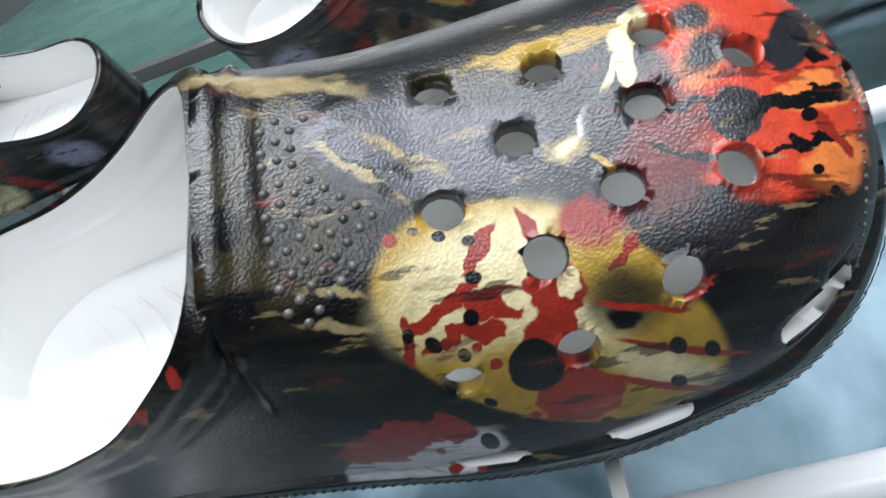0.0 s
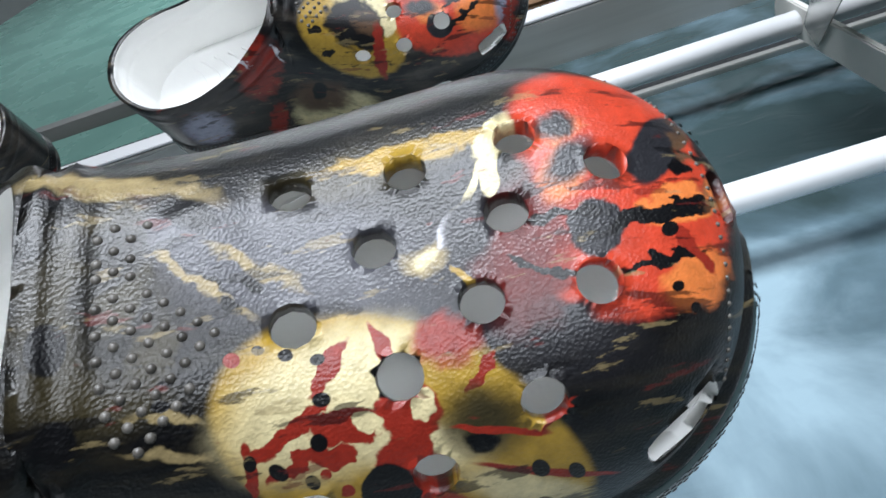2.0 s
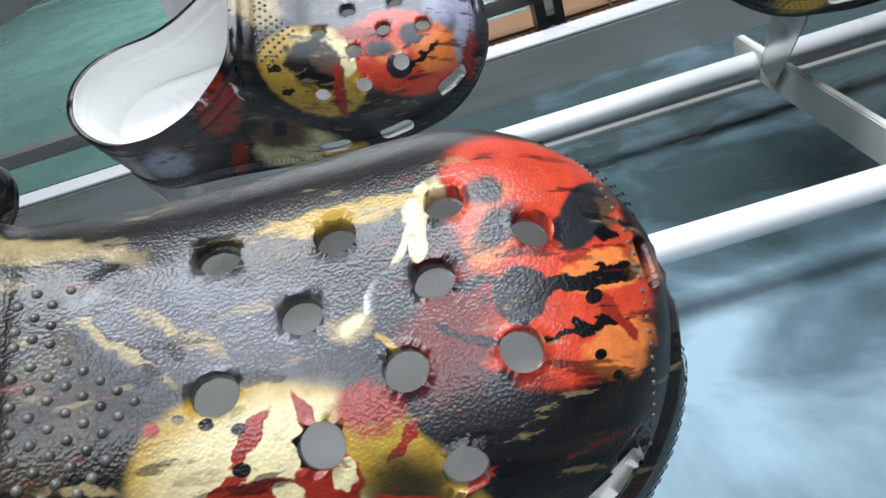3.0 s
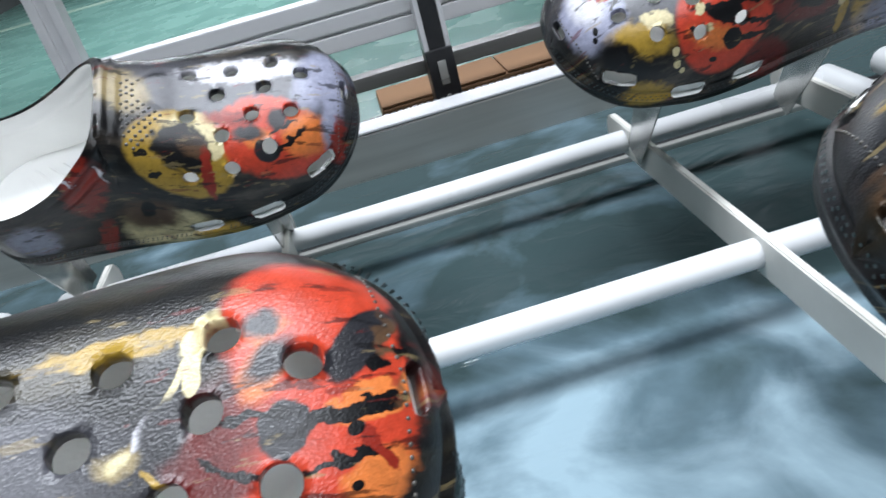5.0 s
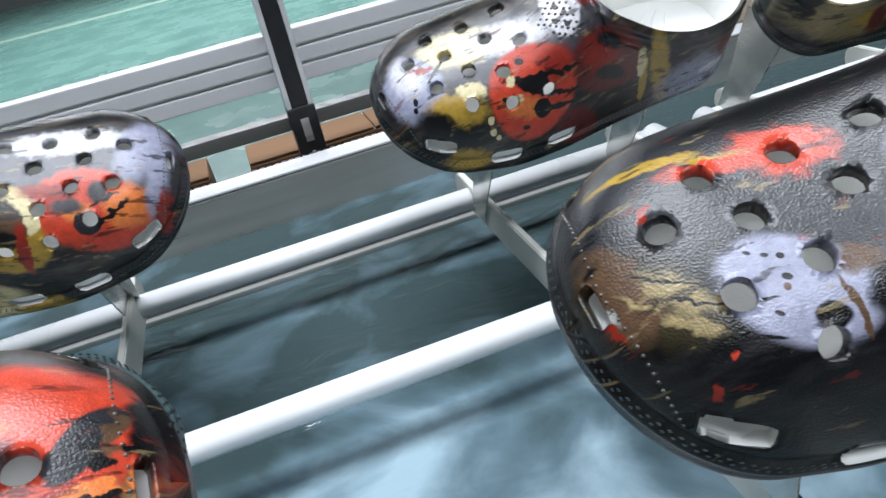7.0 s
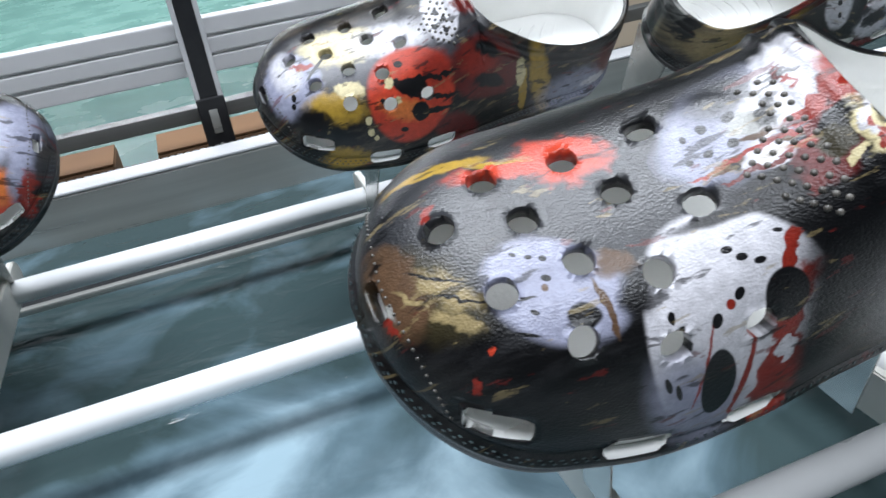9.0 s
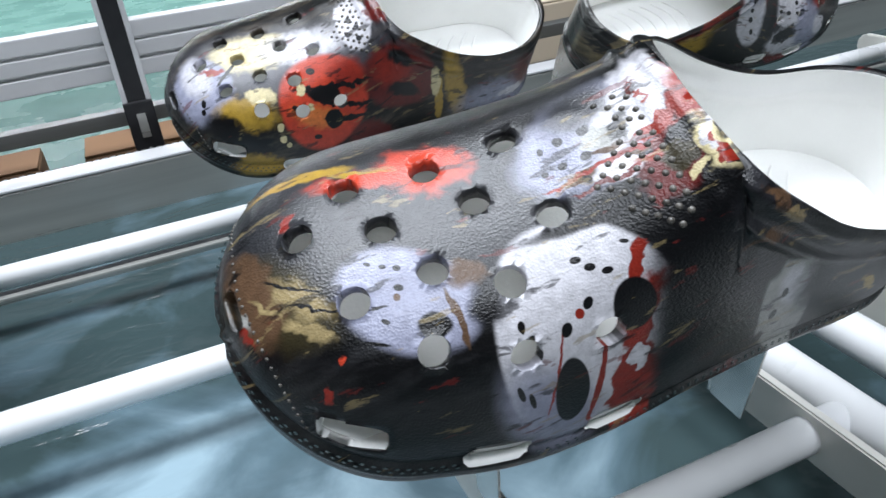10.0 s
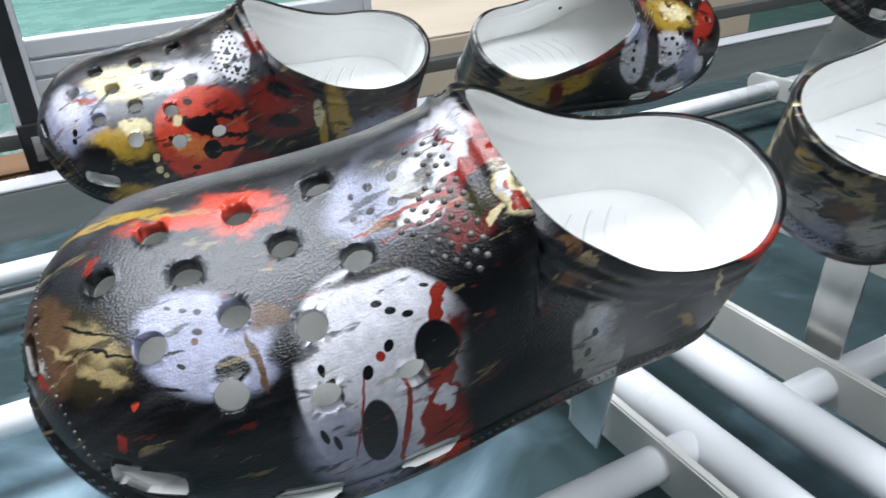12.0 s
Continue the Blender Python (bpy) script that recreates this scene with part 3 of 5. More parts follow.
def print_first(p):
    p.blot(KHAKI, 0.1228, -0.0249, -73.6, -8.6, 45.1, 234.2, 0.4, 3)
    p.blot(CREAM, 0.1179, -0.0229, -133.2, -3.8, 80.8, 405.2, 0.4, 4)
    p.blot(BROWN, 0.1251, -0.0231, -262.1, -18.1, 3.6, 812.4, 0.4, 4)
    p.blot(RED, 0.1146, -0.0196, -290.3, 12.3, 552.3, 1400.7, 0.3, 4)
    # pale and silver patches along the crest: highlights painted as colour
    p.blot(SAGE, 0.0910, -0.0045, -80.5, 13.2, 66.6, 200.7, 0.9, 3)
    p.blot(SILVER_SHEEN, 0.0678, 0.0069, -36.0, 15.3, 69.0, 109.0, 0.9, 2)
    p.blot(OLIVE, 0.1198, 0.0021, -104.3, 22.1, 15.8, 46.1, 0.7, 2)
    p.blot(OLIVE, 0.1215, 0.0212, -112.6, 28.4, 17.3, 158.1, 0.9, 3)
    p.blot(KHAKI, 0.1138, 0.0344, -157.2, 78.2, 214.8, 780.5, 0.6, 4)
    p.blot(KHAKI, 0.1125, 0.0273, -194.5, 59.9, 321.2, 1214.0, 0.6, 4)
    p.blot(KHAKI, 0.1148, -0.0216, -69.3, 5.9, 94.3, 281.5, 0.6, 4)
    p.blot(BROWN, 0.1105, -0.0180, -172.6, 19.9, 241.9, 585.4, 0.4, 4)
    p.blot(OLIVE, 0.0706, -0.0180, -44.1, 1.4, -7.3, 164.7, 0.5, 3)
    p.blot(GOLD, 0.0629, -0.0195, -51.1, 2.3, 2.1, 302.8, 0.3, 4)
    # silver and slate patches, again crest sheen put in as grey
    p.blot(SILVER_SHEEN, 0.0902, 0.0004, -41.5, 11.9, 34.7, 76.3, 0.8, 2)
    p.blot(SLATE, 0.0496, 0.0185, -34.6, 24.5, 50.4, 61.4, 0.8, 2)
    p.blot(GOLD, 0.0757, 0.0463, -22.5, 15.3, 26.0, 28.3, 0.05, 0)
    p.blot(CREAM, 0.0865, 0.0310, -52.2, -3.8, -21.3, 77.4, 0.55, 2)
    p.blot(CREAM, 0.0740, 0.0302, -55.7, 39.5, 68.4, 93.4, 0.6, 3)
    p.blot(CREAM, 0.0721, 0.0420, -80.3, 25.6, 37.3, 136.4, 0.7, 3)
    p.blot(CREAM, 0.0579, 0.0615, -83.1, 26.1, 119.2, 139.4, 0.6, 2)
    p.blot(GOLD, 0.0647, 0.0328, -67.9, 49.5, 79.9, 104.7, 0.5, 4)
    p.blot(RED, 0.0845, 0.0237, -507.8, 362.8, 95.8, 115.3, 0.1, 3)
    p.blot(RED, 0.0947, 0.0346, -291.4, 489.5, 101.5, 35.7, 0.1, 3)
    p.blot(RED, 0.1034, 0.0409, -825.4, 222.0, -6.9, 158.2, 0.1, 2)
    p.blot(RED, 0.0845, 0.0352, -135.1, 21.9, 5.2, 272.9, 0.1, 5)
    p.blot(RED, 0.0732, 0.0365, -150.4, 76.9, 57.1, 114.5, 0.12, 5)
    p.blot(RED, 0.0769, 0.0496, -155.3, 30.8, 4.5, 65.3, 0.12, 5)
    p.blot(RED, 0.0771, 0.0652, -115.4, 16.3, -2.9, 93.8, 0.12, 6)
    p.blot(RED, 0.0751, 0.0214, -719.2, -139.2, -62.0, 198.0, 0.1, 3)
    p.blot(RED, 0.0632, 0.0236, -135.4, 97.4, 123.5, 160.4, 0.5, 4)
    p.blot(RED, 0.0588, 0.0321, -485.3, 586.3, 155.8, 106.4, 0.1, 4)
    p.blot(RED, 0.0888, 0.0412, -217.8, 13.6, -88.0, 428.1, 0.1, 4)
    p.blot(RED, 0.0953, 0.0412, -158.1, -9.6, -231.8, 521.8, 0.1, 4)
    p.blot(CREAM, 0.0807, 0.0355, -323.5, 180.6, 180.4, 387.4, 0.1, 3)
    p.blot(CREAM, 0.0668, 0.0432, -206.1, 84.9, 207.4, 468.1, 0.1, 2)
    p.blot(CREAM, 0.0698, 0.0349, -454.6, 241.4, 143.3, 272.3, 0.1, 3)
    p.blot(OLIVE, 0.0605, 0.0413, -125.5, 39.6, 39.0, 129.1, 0.7, 2)
    p.blot(INK, 0.0623, 0.0453, -282.3, 106.9, 143.1, 346.2, 0.3, 2)
    p.blot(RED, 0.0580, 0.0440, -99.3, 44.7, 391.6, 954.0, 0.15, 1)
    p.blot(RED, 0.0528, 0.0573, -70.5, 16.7, 428.2, 697.6, 0.15, 1)
    p.blot(RED, 0.0587, 0.0688, -69.9, 13.8, 474.1, 506.5, 0.15, 1)
    p.blot(RED, 0.0468, 0.0441, -521.6, 910.0, 166.2, 88.0, 0.15, 1)
    p.blot(RED, 0.1005, 0.0188, -594.6, 337.6, 379.3, 584.7, 0.08, 0)
    p.blot(INK, 0.0960, 0.0178, -820.2, 365.0, 460.8, 972.4, 0.1, 0)
    p.blot(INK, 0.0916, 0.0199, -692.7, 193.4, 222.9, 923.3, 0.1, 0)
    p.blot(INK, 0.0863, 0.0218, -712.3, 228.6, 157.5, 853.3, 0.1, 0)
    p.blot(INK, 0.0873, 0.0294, -580.4, 184.6, 131.7, 688.9, 0.1, 0)
    p.blot(INK, 0.0902, 0.0374, -613.1, 208.2, 121.0, 501.7, 0.1, 0)
    p.blot(INK, 0.1029, 0.0390, -838.0, 95.2, -203.2, 592.9, 0.1, 0)
    p.blot(INK, 0.0991, 0.0420, -351.7, 386.2, 535.9, 262.7, 0.1, 0)
    p.blot(INK, 0.0944, 0.0456, -550.6, 442.9, 507.4, 341.9, 0.1, 0)
    p.blot(INK, 0.0823, 0.0521, -176.2, 55.4, 32.6, 124.8, 0.05, 1)
    p.blot(INK, 0.0442, 0.0463, -676.6, 85.1, 46.3, 499.5, 0.1, 0)
    p.blot(INK, 0.0388, 0.0493, -971.1, 0.0, 33.0, 434.8, 0.1, 0)
    p.blot(INK, 0.0541, 0.0554, -550.2, 124.7, 155.7, 357.2, 0.1, 0)
    p.blot(INK, 0.0479, 0.0592, -607.1, 91.5, 159.4, 341.5, 0.1, 0)
    p.blot(INK, 0.0566, 0.0675, -558.7, 92.3, 212.7, 344.5, 0.1, 0)
    p.blot(INK, 0.0930, 0.0689, -568.4, 269.4, 340.6, 254.6, 0.1, 0)
    p.blot(INK, 0.0948, 0.0609, -591.8, 342.2, 516.8, 425.7, 0.1, 0)
    p.blot(INK, 0.0745, 0.0776, -546.5, 117.5, 258.3, 438.5, 0.1, 0)
    p.blot(RED, 0.0893, 0.0491, -791.8, 238.6, 129.6, 614.8, 0.1, 0)
    p.blot(RED, 0.0915, 0.0443, -933.7, 360.4, 172.3, 728.9, 0.1, 0)
    p.blot(RED, 0.0878, 0.0683, -826.6, 217.5, 65.2, 560.5, 0.1, 0)
    p.blot(INK, 0.0730, 0.0283, -184.5, 57.4, 47.5, 192.7, 0.1, 0)
    p.blot(PALE, 0.1256, 0.1012, -44.8, 11.0, -45.0, 58.2, 0.06, 2)
    p.blot(RED, 0.1244, 0.0821, -85.6, 23.5, -60.6, 86.8, 0.08, 7)
    p.blot(RED, 0.1071, 0.0716, -96.0, 110.6, 278.2, -27.5, 0.1, 6)
    p.blot(INK, 0.1021, 0.0809, -463.2, 71.4, -108.8, 184.1, 0.08, 0)
    p.blot(RED, 0.1189, 0.1059, -639.3, 204.9, 21.8, 186.6, 0.1, 1)
    p.blot(RED, 0.1147, 0.0862, -856.6, 271.6, -5.8, 324.7, 0.1, 1)
    p.blot(RED, 0.1117, 0.1029, -696.4, 213.4, 17.4, 242.0, 0.1, 1)
    p.blot(VERMILION, 0.0216, -0.0137, -47.8, 10.4, 21.8, 41.9, 0.15, 3)
    p.blot(VERMILION, 0.0113, -0.0147, -100.0, 15.1, 14.3, 46.6, 0.3, 3)
    p.blot(ORANGE, 0.0278, -0.0117, -134.3, 49.2, 109.7, 154.3, 0.6, 3)
    p.blot(CREAM, 0.0446, -0.0168, -221.9, 149.3, 100.7, 80.3, 0.2, 4)
    p.blot(SLATE, 0.0313, -0.0167, -229.0, -50.0, -62.7, 251.0, 0.5, 3)
    p.blot(VERMILION, 0.0207, 0.0051, -35.7, 35.2, 33.6, 22.8, 0.12, 5)
    p.blot(DARK_RED, 0.0436, 0.0101, -97.0, 47.5, 33.8, 56.3, 0.7, 4)
    p.blot(ORANGE, 0.0110, 0.0049, -106.8, 39.6, -57.3, 217.3, 0.15, 4)
    p.blot(ORANGE, 0.0139, 0.0222, -145.1, 104.2, 36.6, 118.5, 0.3, 4)
    p.blot(ORANGE, 0.0325, -0.0046, -175.0, 148.5, 130.0, 87.4, 0.6, 2)
    p.blot(SLATE, 0.0120, -0.0094, -182.9, 114.0, 33.3, 76.7, 0.12, 1)
    p.blot(SLATE, 0.0306, -0.0071, -169.0, -9.0, -91.3, 198.3, 0.5, 2)
    p.blot(SLATE, 0.0295, 0.0091, -149.8, 102.3, 93.7, 117.8, 0.1, 2)
    p.blot(INK, 0.0183, 0.0080, -73.7, 19.7, -112.9, 564.4, 0.15, 5)
    p.blot(INK, 0.0143, 0.0060, -143.1, 37.2, -147.4, 532.0, 0.1, 5)
    p.blot(INK, 0.0180, 0.0171, -112.8, 23.7, -141.5, 818.6, 0.15, 5)
    p.blot(INK, 0.0070, -0.0053, -272.4, 141.5, -139.9, 402.5, 0.1, 4)
    p.blot(INK, 0.0352, 0.0049, -104.5, 21.8, 98.1, 867.4, 0.3, 4)
    p.blot(INK, 0.0411, 0.0153, -110.1, 57.9, 423.5, 940.6, 0.3, 4)
    p.blot(RED, 0.0121, 0.0162, -478.2, -220.8, -104.7, 143.1, 0.1, 4)
    p.blot(INK, 0.0158, 0.0114, -587.4, 215.0, -15.9, 585.4, 0.08, 0)
    p.blot(INK, 0.0180, 0.0235, -848.4, 284.4, 10.6, 892.5, 0.08, 0)
    p.blot(INK, 0.0160, 0.0281, -1014.0, 227.6, 17.9, 849.3, 0.08, 0)
    p.blot(CREAM, 0.0471, -0.0088, -455.4, 54.5, 10.4, 180.5, 0.15, 2)
    p.blot(CREAM, 0.0513, -0.0066, -875.5, 455.3, 88.8, 119.5, 0.2, 2)
    p.blot(CREAM, 0.0554, -0.0002, -407.6, 370.5, 197.0, 167.8, 0.4, 2)
    p.blot(KHAKI, 0.0626, 0.0071, -207.9, -2.2, -39.1, 332.6, 0.5, 3)
    p.blot(CREAM, 0.0636, 0.0069, -436.8, -13.9, -40.3, 584.2, 0.5, 3)
    p.blot(PALE, 0.0578, 0.0022, -391.8, 294.5, 154.4, 130.2, 0.3, 3)
    p.blot(GOLD, 0.0564, 0.0131, -180.4, 190.3, 902.9, 643.0, 0.2, 2)
    p.blot(SLATE, 0.0538, 0.0027, -153.1, 94.1, 89.5, 91.6, 0.3, 2)
    # sheen near the throat, painted in silver grey
    p.blot(SILVER_SHEEN, 0.1057, -0.0071, -129.2, 44.4, 91.9, 133.1, 0.8, 2)
    p.blot(KHAKI, 0.0947, 0.0008, -99.7, 45.8, 458.5, 579.5, 0.7, 4)
    p.blot(KHAKI, 0.1027, 0.0046, -101.2, 53.5, 638.5, 630.9, 0.7, 4)
    p.blot(KHAKI, 0.1073, -0.0003, -124.8, 68.5, 802.2, 774.0, 0.6, 4)
    p.blot(INK, 0.1034, 0.0017, -145.4, 75.4, 1554.6, 1625.1, 0.4, 3)
    p.blot(INK, 0.1073, -0.0150, -136.0, 37.9, 168.2, 230.0, 0.4, 2)
    p.blot(INK, 0.0998, 0.0079, -398.0, 164.1, 419.9, 601.9, 0.2, 2)
    p.blot(INK, 0.0957, 0.0041, -450.2, 200.1, 466.0, 656.3, 0.2, 2)
    p.blot(INK, 0.1274, 0.0118, -341.7, 3.4, -30.7, 204.1, 0.12, 0)
    p.blot(INK, 0.1288, 0.0291, -327.0, 84.1, -28.3, 229.6, 0.12, 0)
    p.blot(INK, 0.1115, 0.0210, -911.9, 105.8, 199.8, 1360.5, 0.1, 0)
    p.blot(INK, 0.1128, 0.0249, -665.7, 198.2, 129.3, 908.2, 0.1, 0)
    p.blot(INK, 0.1136, 0.0309, -681.3, 275.5, 110.4, 1028.2, 0.1, 0)
    p.blot(RED, 0.1450, 0.0401, -773.1, 535.9, 222.7, 417.5, 0.2, 3)
    p.blot(RED, 0.1608, 0.0489, -419.8, 604.7, 209.2, 59.0, 0.3, 5)
    p.blot(INK, 0.0032, -0.0250, -313.9, -35.7, -188.5, 16.9, 0.35, 2)
    p.blot(BROWN, 0.0064, -0.0063, -673.2, -66.9, -274.5, 65.8, 0.6, 5)
    p.blot(VERMILION, 0.0064, -0.0024, -708.0, -19.4, -92.4, 232.7, 0.6, 5)
    p.blot((0.012, 0.011, 0.009), 0.1178, 0.0060, 150.0, 20.0, -30.0, 62.0, 0.35, 3)
    p.blot(OLIVE, 0.1170, 0.0040, 330.0, -180.0, 60.0, 110.0, 0.5, 5)
    p.blot(OLIVE, 0.1120, 0.0150, 260.0, -200.0, 90.0, 120.0, 0.5, 5)
    p.blot((0.012, 0.011, 0.009), 0.1185, -0.0075, 170.0, 0.0, 0.0, 190.0, 0.4, 3)


def print_second(p):
    # two soft pewter patches paint the grey sheen over the crest
    p.blot(PEWTER_SHEEN, 0.0469, -0.0044, 18.9, 6.2, -24.3, 42.7, 0.8, 2)
    p.blot(PEWTER_SHEEN, 0.0832, -0.0005, 42.0, 1.9, -1.8, 62.6, 0.8, 2)
    p.blot(VERMILION, 0.0639, -0.0158, 75.1, 12.5, -22.3, 102.2, 0.35, 6)
    p.blot(VERMILION, 0.0457, -0.0183, 72.3, 5.7, -37.3, 244.7, 0.6, 6)
    p.blot(GOLD, 0.0356, -0.0253, 50.6, 1.9, -363.9, 1083.1, 0.3, 2)
    p.blot(OLIVE, 0.0136, 0.0095, 33.9, 41.1, -93.7, 59.0, 0.6, 4)
    p.blot(KHAKI, 0.0188, 0.0121, 74.3, 60.6, -206.1, 157.1, 0.5, 4)
    p.blot(BROWN, 0.0082, 0.0001, 149.4, 22.1, -83.7, 87.7, 0.5, 5)
    p.blot(KHAKI, 0.0193, 0.0216, 113.3, 78.3, -422.1, 391.1, 0.4, 4)
    p.blot(INK, 0.0188, 0.0084, 119.0, 13.6, -1693.2, 1773.2, 0.3, 2)
    p.blot(INK, 0.0216, 0.0170, 118.1, 54.1, -1038.4, 1346.8, 0.3, 3)
    p.blot(INK, 0.0056, -0.0041, 423.3, 75.2, -236.1, 230.8, 0.3, 3)
    p.blot(LILAC, 0.0457, 0.0244, 44.6, 20.5, -37.0, 57.1, 0.14, 0)
    p.blot(PALE, 0.0925, 0.0562, 28.8, 10.3, -24.8, 24.3, 0.04, 0)
    p.blot(LILAC, 0.0825, 0.0760, 65.0, -3.8, -45.3, 60.1, 0.6, 1)
    p.blot(LILAC, 0.1075, -0.0046, 54.0, -5.7, 18.9, 59.3, 0.3, 2)
    p.blot(PALE, 0.1092, -0.0007, 99.0, -12.5, 32.9, 100.1, 0.6, 3)
    p.blot(LILAC, 0.0981, -0.0011, 85.5, -4.4, 14.5, 98.2, 0.6, 2)
    p.blot(PALE, 0.1186, -0.0085, 95.4, 106.0, -85.2, 32.9, 0.3, 6)
    p.blot(INK, 0.0967, 0.0209, 54.6, 0.0, -33.1, 479.7, 0.5, 1)
    p.blot(RED, 0.1108, 0.0704, 97.5, 6.8, -38.9, 33.5, 0.1, 6)
    p.blot(RED, 0.1053, 0.0365, 389.3, 98.7, -68.4, 122.8, 0.1, 4)
    p.blot(RED, 0.1127, 0.0967, 91.3, 2.8, -84.1, 51.2, 0.15, 6)
    p.blot(PALE, 0.1082, 0.0689, 310.3, -28.3, -156.2, 192.0, 0.1, 4)
    p.blot(PALE, 0.1155, 0.0612, 186.2, 8.9, -75.2, 77.2, 0.2, 5)
    p.blot(RED, 0.0961, 0.0727, 878.8, 13.8, -47.2, 48.7, 0.1, 1)
    p.blot(RED, 0.0818, 0.0609, 2110.2, 225.6, -40.7, 59.2, 0.1, 1)
    p.blot(INK, 0.1364, 0.0710, 42.5, -7.2, -15.0, 22.5, 0.25, 2)
    p.blot(INK, 0.1371, 0.0978, 54.1, -13.9, -33.5, 34.9, 0.3, 2)
    p.blot(INK, 0.0902, 0.0295, 650.0, 0.0, -143.8, 966.3, 0.08, 0)
    p.blot(INK, 0.0933, 0.0327, 636.0, 52.2, -249.0, 921.7, 0.08, 0)
    p.blot(INK, 0.0976, 0.0354, 634.9, -83.2, -138.2, 985.1, 0.08, 0)
    p.blot(INK, 0.1045, 0.0485, 133.9, 32.4, -89.9, 116.5, 0.06, 0)
    p.blot(INK, 0.0873, 0.0696, 176.3, -6.4, -55.2, 77.8, 0.05, 0)
    p.blot(INK, 0.0911, 0.0418, 563.4, 372.0, -386.1, 436.7, 0.08, 0)
    p.blot(INK, 0.0845, 0.0469, 574.5, 185.6, -255.1, 417.9, 0.08, 0)
    p.blot(INK, 0.0723, 0.0414, 946.9, 24.6, -119.0, 593.2, 0.08, 0)
    p.blot(INK, 0.0749, 0.0463, 824.3, 0.0, -107.9, 565.4, 0.08, 0)
    p.blot(INK, 0.0772, 0.0515, 961.6, 59.8, -153.6, 488.2, 0.08, 0)
    p.blot(INK, 0.1034, 0.0298, 773.2, 88.4, -697.5, 1562.0, 0.1, 0)
    p.blot(INK, 0.0710, 0.0618, 1073.0, -376.1, 78.4, 302.3, 0.1, 0)
    p.blot(INK, 0.0746, 0.0659, 1167.1, -369.3, 74.5, 272.1, 0.1, 0)
    p.blot(RED, 0.0885, 0.0438, 706.2, 98.8, -286.9, 639.0, 0.1, 0)
    p.blot(INK, 0.0384, 0.0111, 1110.1, 0.0, -638.7, 1453.2, 0.15, 0)
    p.blot(INK, 0.0420, 0.0133, 938.9, 174.4, -430.5, 1348.7, 0.15, 0)
    p.blot(INK, 0.0455, 0.0149, 861.1, 261.2, -338.6, 974.7, 0.15, 0)
    p.blot(INK, 0.0441, 0.0207, 698.0, 142.0, -340.6, 917.7, 0.15, 0)
    p.blot(INK, 0.0381, 0.0286, 680.1, 361.6, -902.5, 1155.5, 0.15, 0)
    p.blot(BROWN, 0.0430, 0.0232, 870.9, 237.2, -302.2, 885.3, 0.2, 1)
    p.blot(INK, 0.0361, 0.0246, 247.9, 0.0, -68.5, 2096.4, 0.3, 1)
    p.blot(INK, 0.0503, 0.0336, 211.4, 52.4, -91.8, 267.4, 0.15, 1)
    p.blot(INK, 0.0646, 0.0330, 197.2, 47.5, -59.2, 177.4, 0.6, 3)
    p.blot(BROWN, 0.0569, 0.0335, 876.0, -77.5, 6.4, 110.4, 0.2, 2)
    p.blot(BROWN, 0.0622, 0.0221, 190.5, 51.9, -83.2, 233.7, 0.5, 4)
    p.blot(INK, 0.0342, 0.0332, 231.4, 73.4, -846.7, 1623.4, 0.3, 0)
    p.blot(SLATE, 0.1074, -0.0112, 743.1, 101.0, -49.2, 652.6, 0.1, 0)
    p.blot(SLATE, 0.1000, -0.0058, 749.6, 103.5, -7.1, 668.9, 0.1, 0)
    p.blot(SLATE, 0.1065, -0.0056, 735.8, 95.9, -95.8, 619.6, 0.1, 0)
    p.blot(SLATE, 0.0947, -0.0056, 1182.7, 143.9, -7.1, 747.8, 0.1, 0)
    p.blot(SLATE, 0.0976, 0.0024, 888.0, 0.0, -233.2, 899.5, 0.1, 0)
    p.blot(SLATE, 0.1040, 0.0026, 705.0, 63.5, 5.0, 758.4, 0.1, 0)
    p.blot(SLATE, 0.1017, 0.0095, 888.0, 0.0, -31.5, 714.6, 0.1, 0)
    p.blot(SLATE, 0.0928, 0.0022, 1025.4, 0.0, 3.6, 892.0, 0.1, 0)
    p.blot(SLATE, 0.1084, 0.0210, 667.5, 305.1, -585.1, 1138.4, 0.1, 0)
    p.blot(SLATE, 0.1110, 0.0202, 746.7, 245.4, -534.4, 991.6, 0.1, 0)
    p.blot(BROWN, 0.1093, 0.0074, 79.7, 1.3, -38.2, 878.0, 0.2, 2)
    p.blot(BROWN, 0.1049, 0.0088, 89.0, 0.0, 19.0, 975.0, 0.2, 2)
    p.blot(BROWN, 0.1141, 0.0028, 103.6, 4.6, 27.2, 765.0, 0.2, 3)
    p.blot(DARK_RED, 0.1228, 0.0134, 164.2, 60.5, -48.0, 70.0, 0.25, 6)
    p.blot(DARK_RED, 0.1220, -0.0006, 121.7, 7.5, -15.9, 292.4, 0.3, 6)
    p.blot(OLIVE, 0.1242, 0.0138, 245.4, 91.8, -108.5, 158.9, 0.4, 3)
    p.blot(PALE, 0.1087, 0.0112, 144.2, 16.1, -55.4, 390.7, 0.2, 2)
    p.blot(RED, 0.1314, -0.0041, 456.6, 14.0, 6.4, 82.5, 0.15, 3)
    p.blot(RED, 0.1314, 0.0209, 469.7, 117.8, -188.4, 295.8, 0.15, 4)
    p.blot(INK, 0.1338, 0.0167, 1454.2, 55.0, -2178.6, 961.0, 0.1, 0)
    p.blot(INK, 0.1236, 0.0315, 83.2, 13.3, -44.9, 76.6, 0.5, 3)
    p.blot(SAGE, 0.1712, 0.0943, 78.0, -28.2, -33.3, 46.9, 0.08, 0)
    p.blot(INK, 0.1632, 0.0804, 599.4, -249.8, -168.7, 341.2, 0.1, 0)
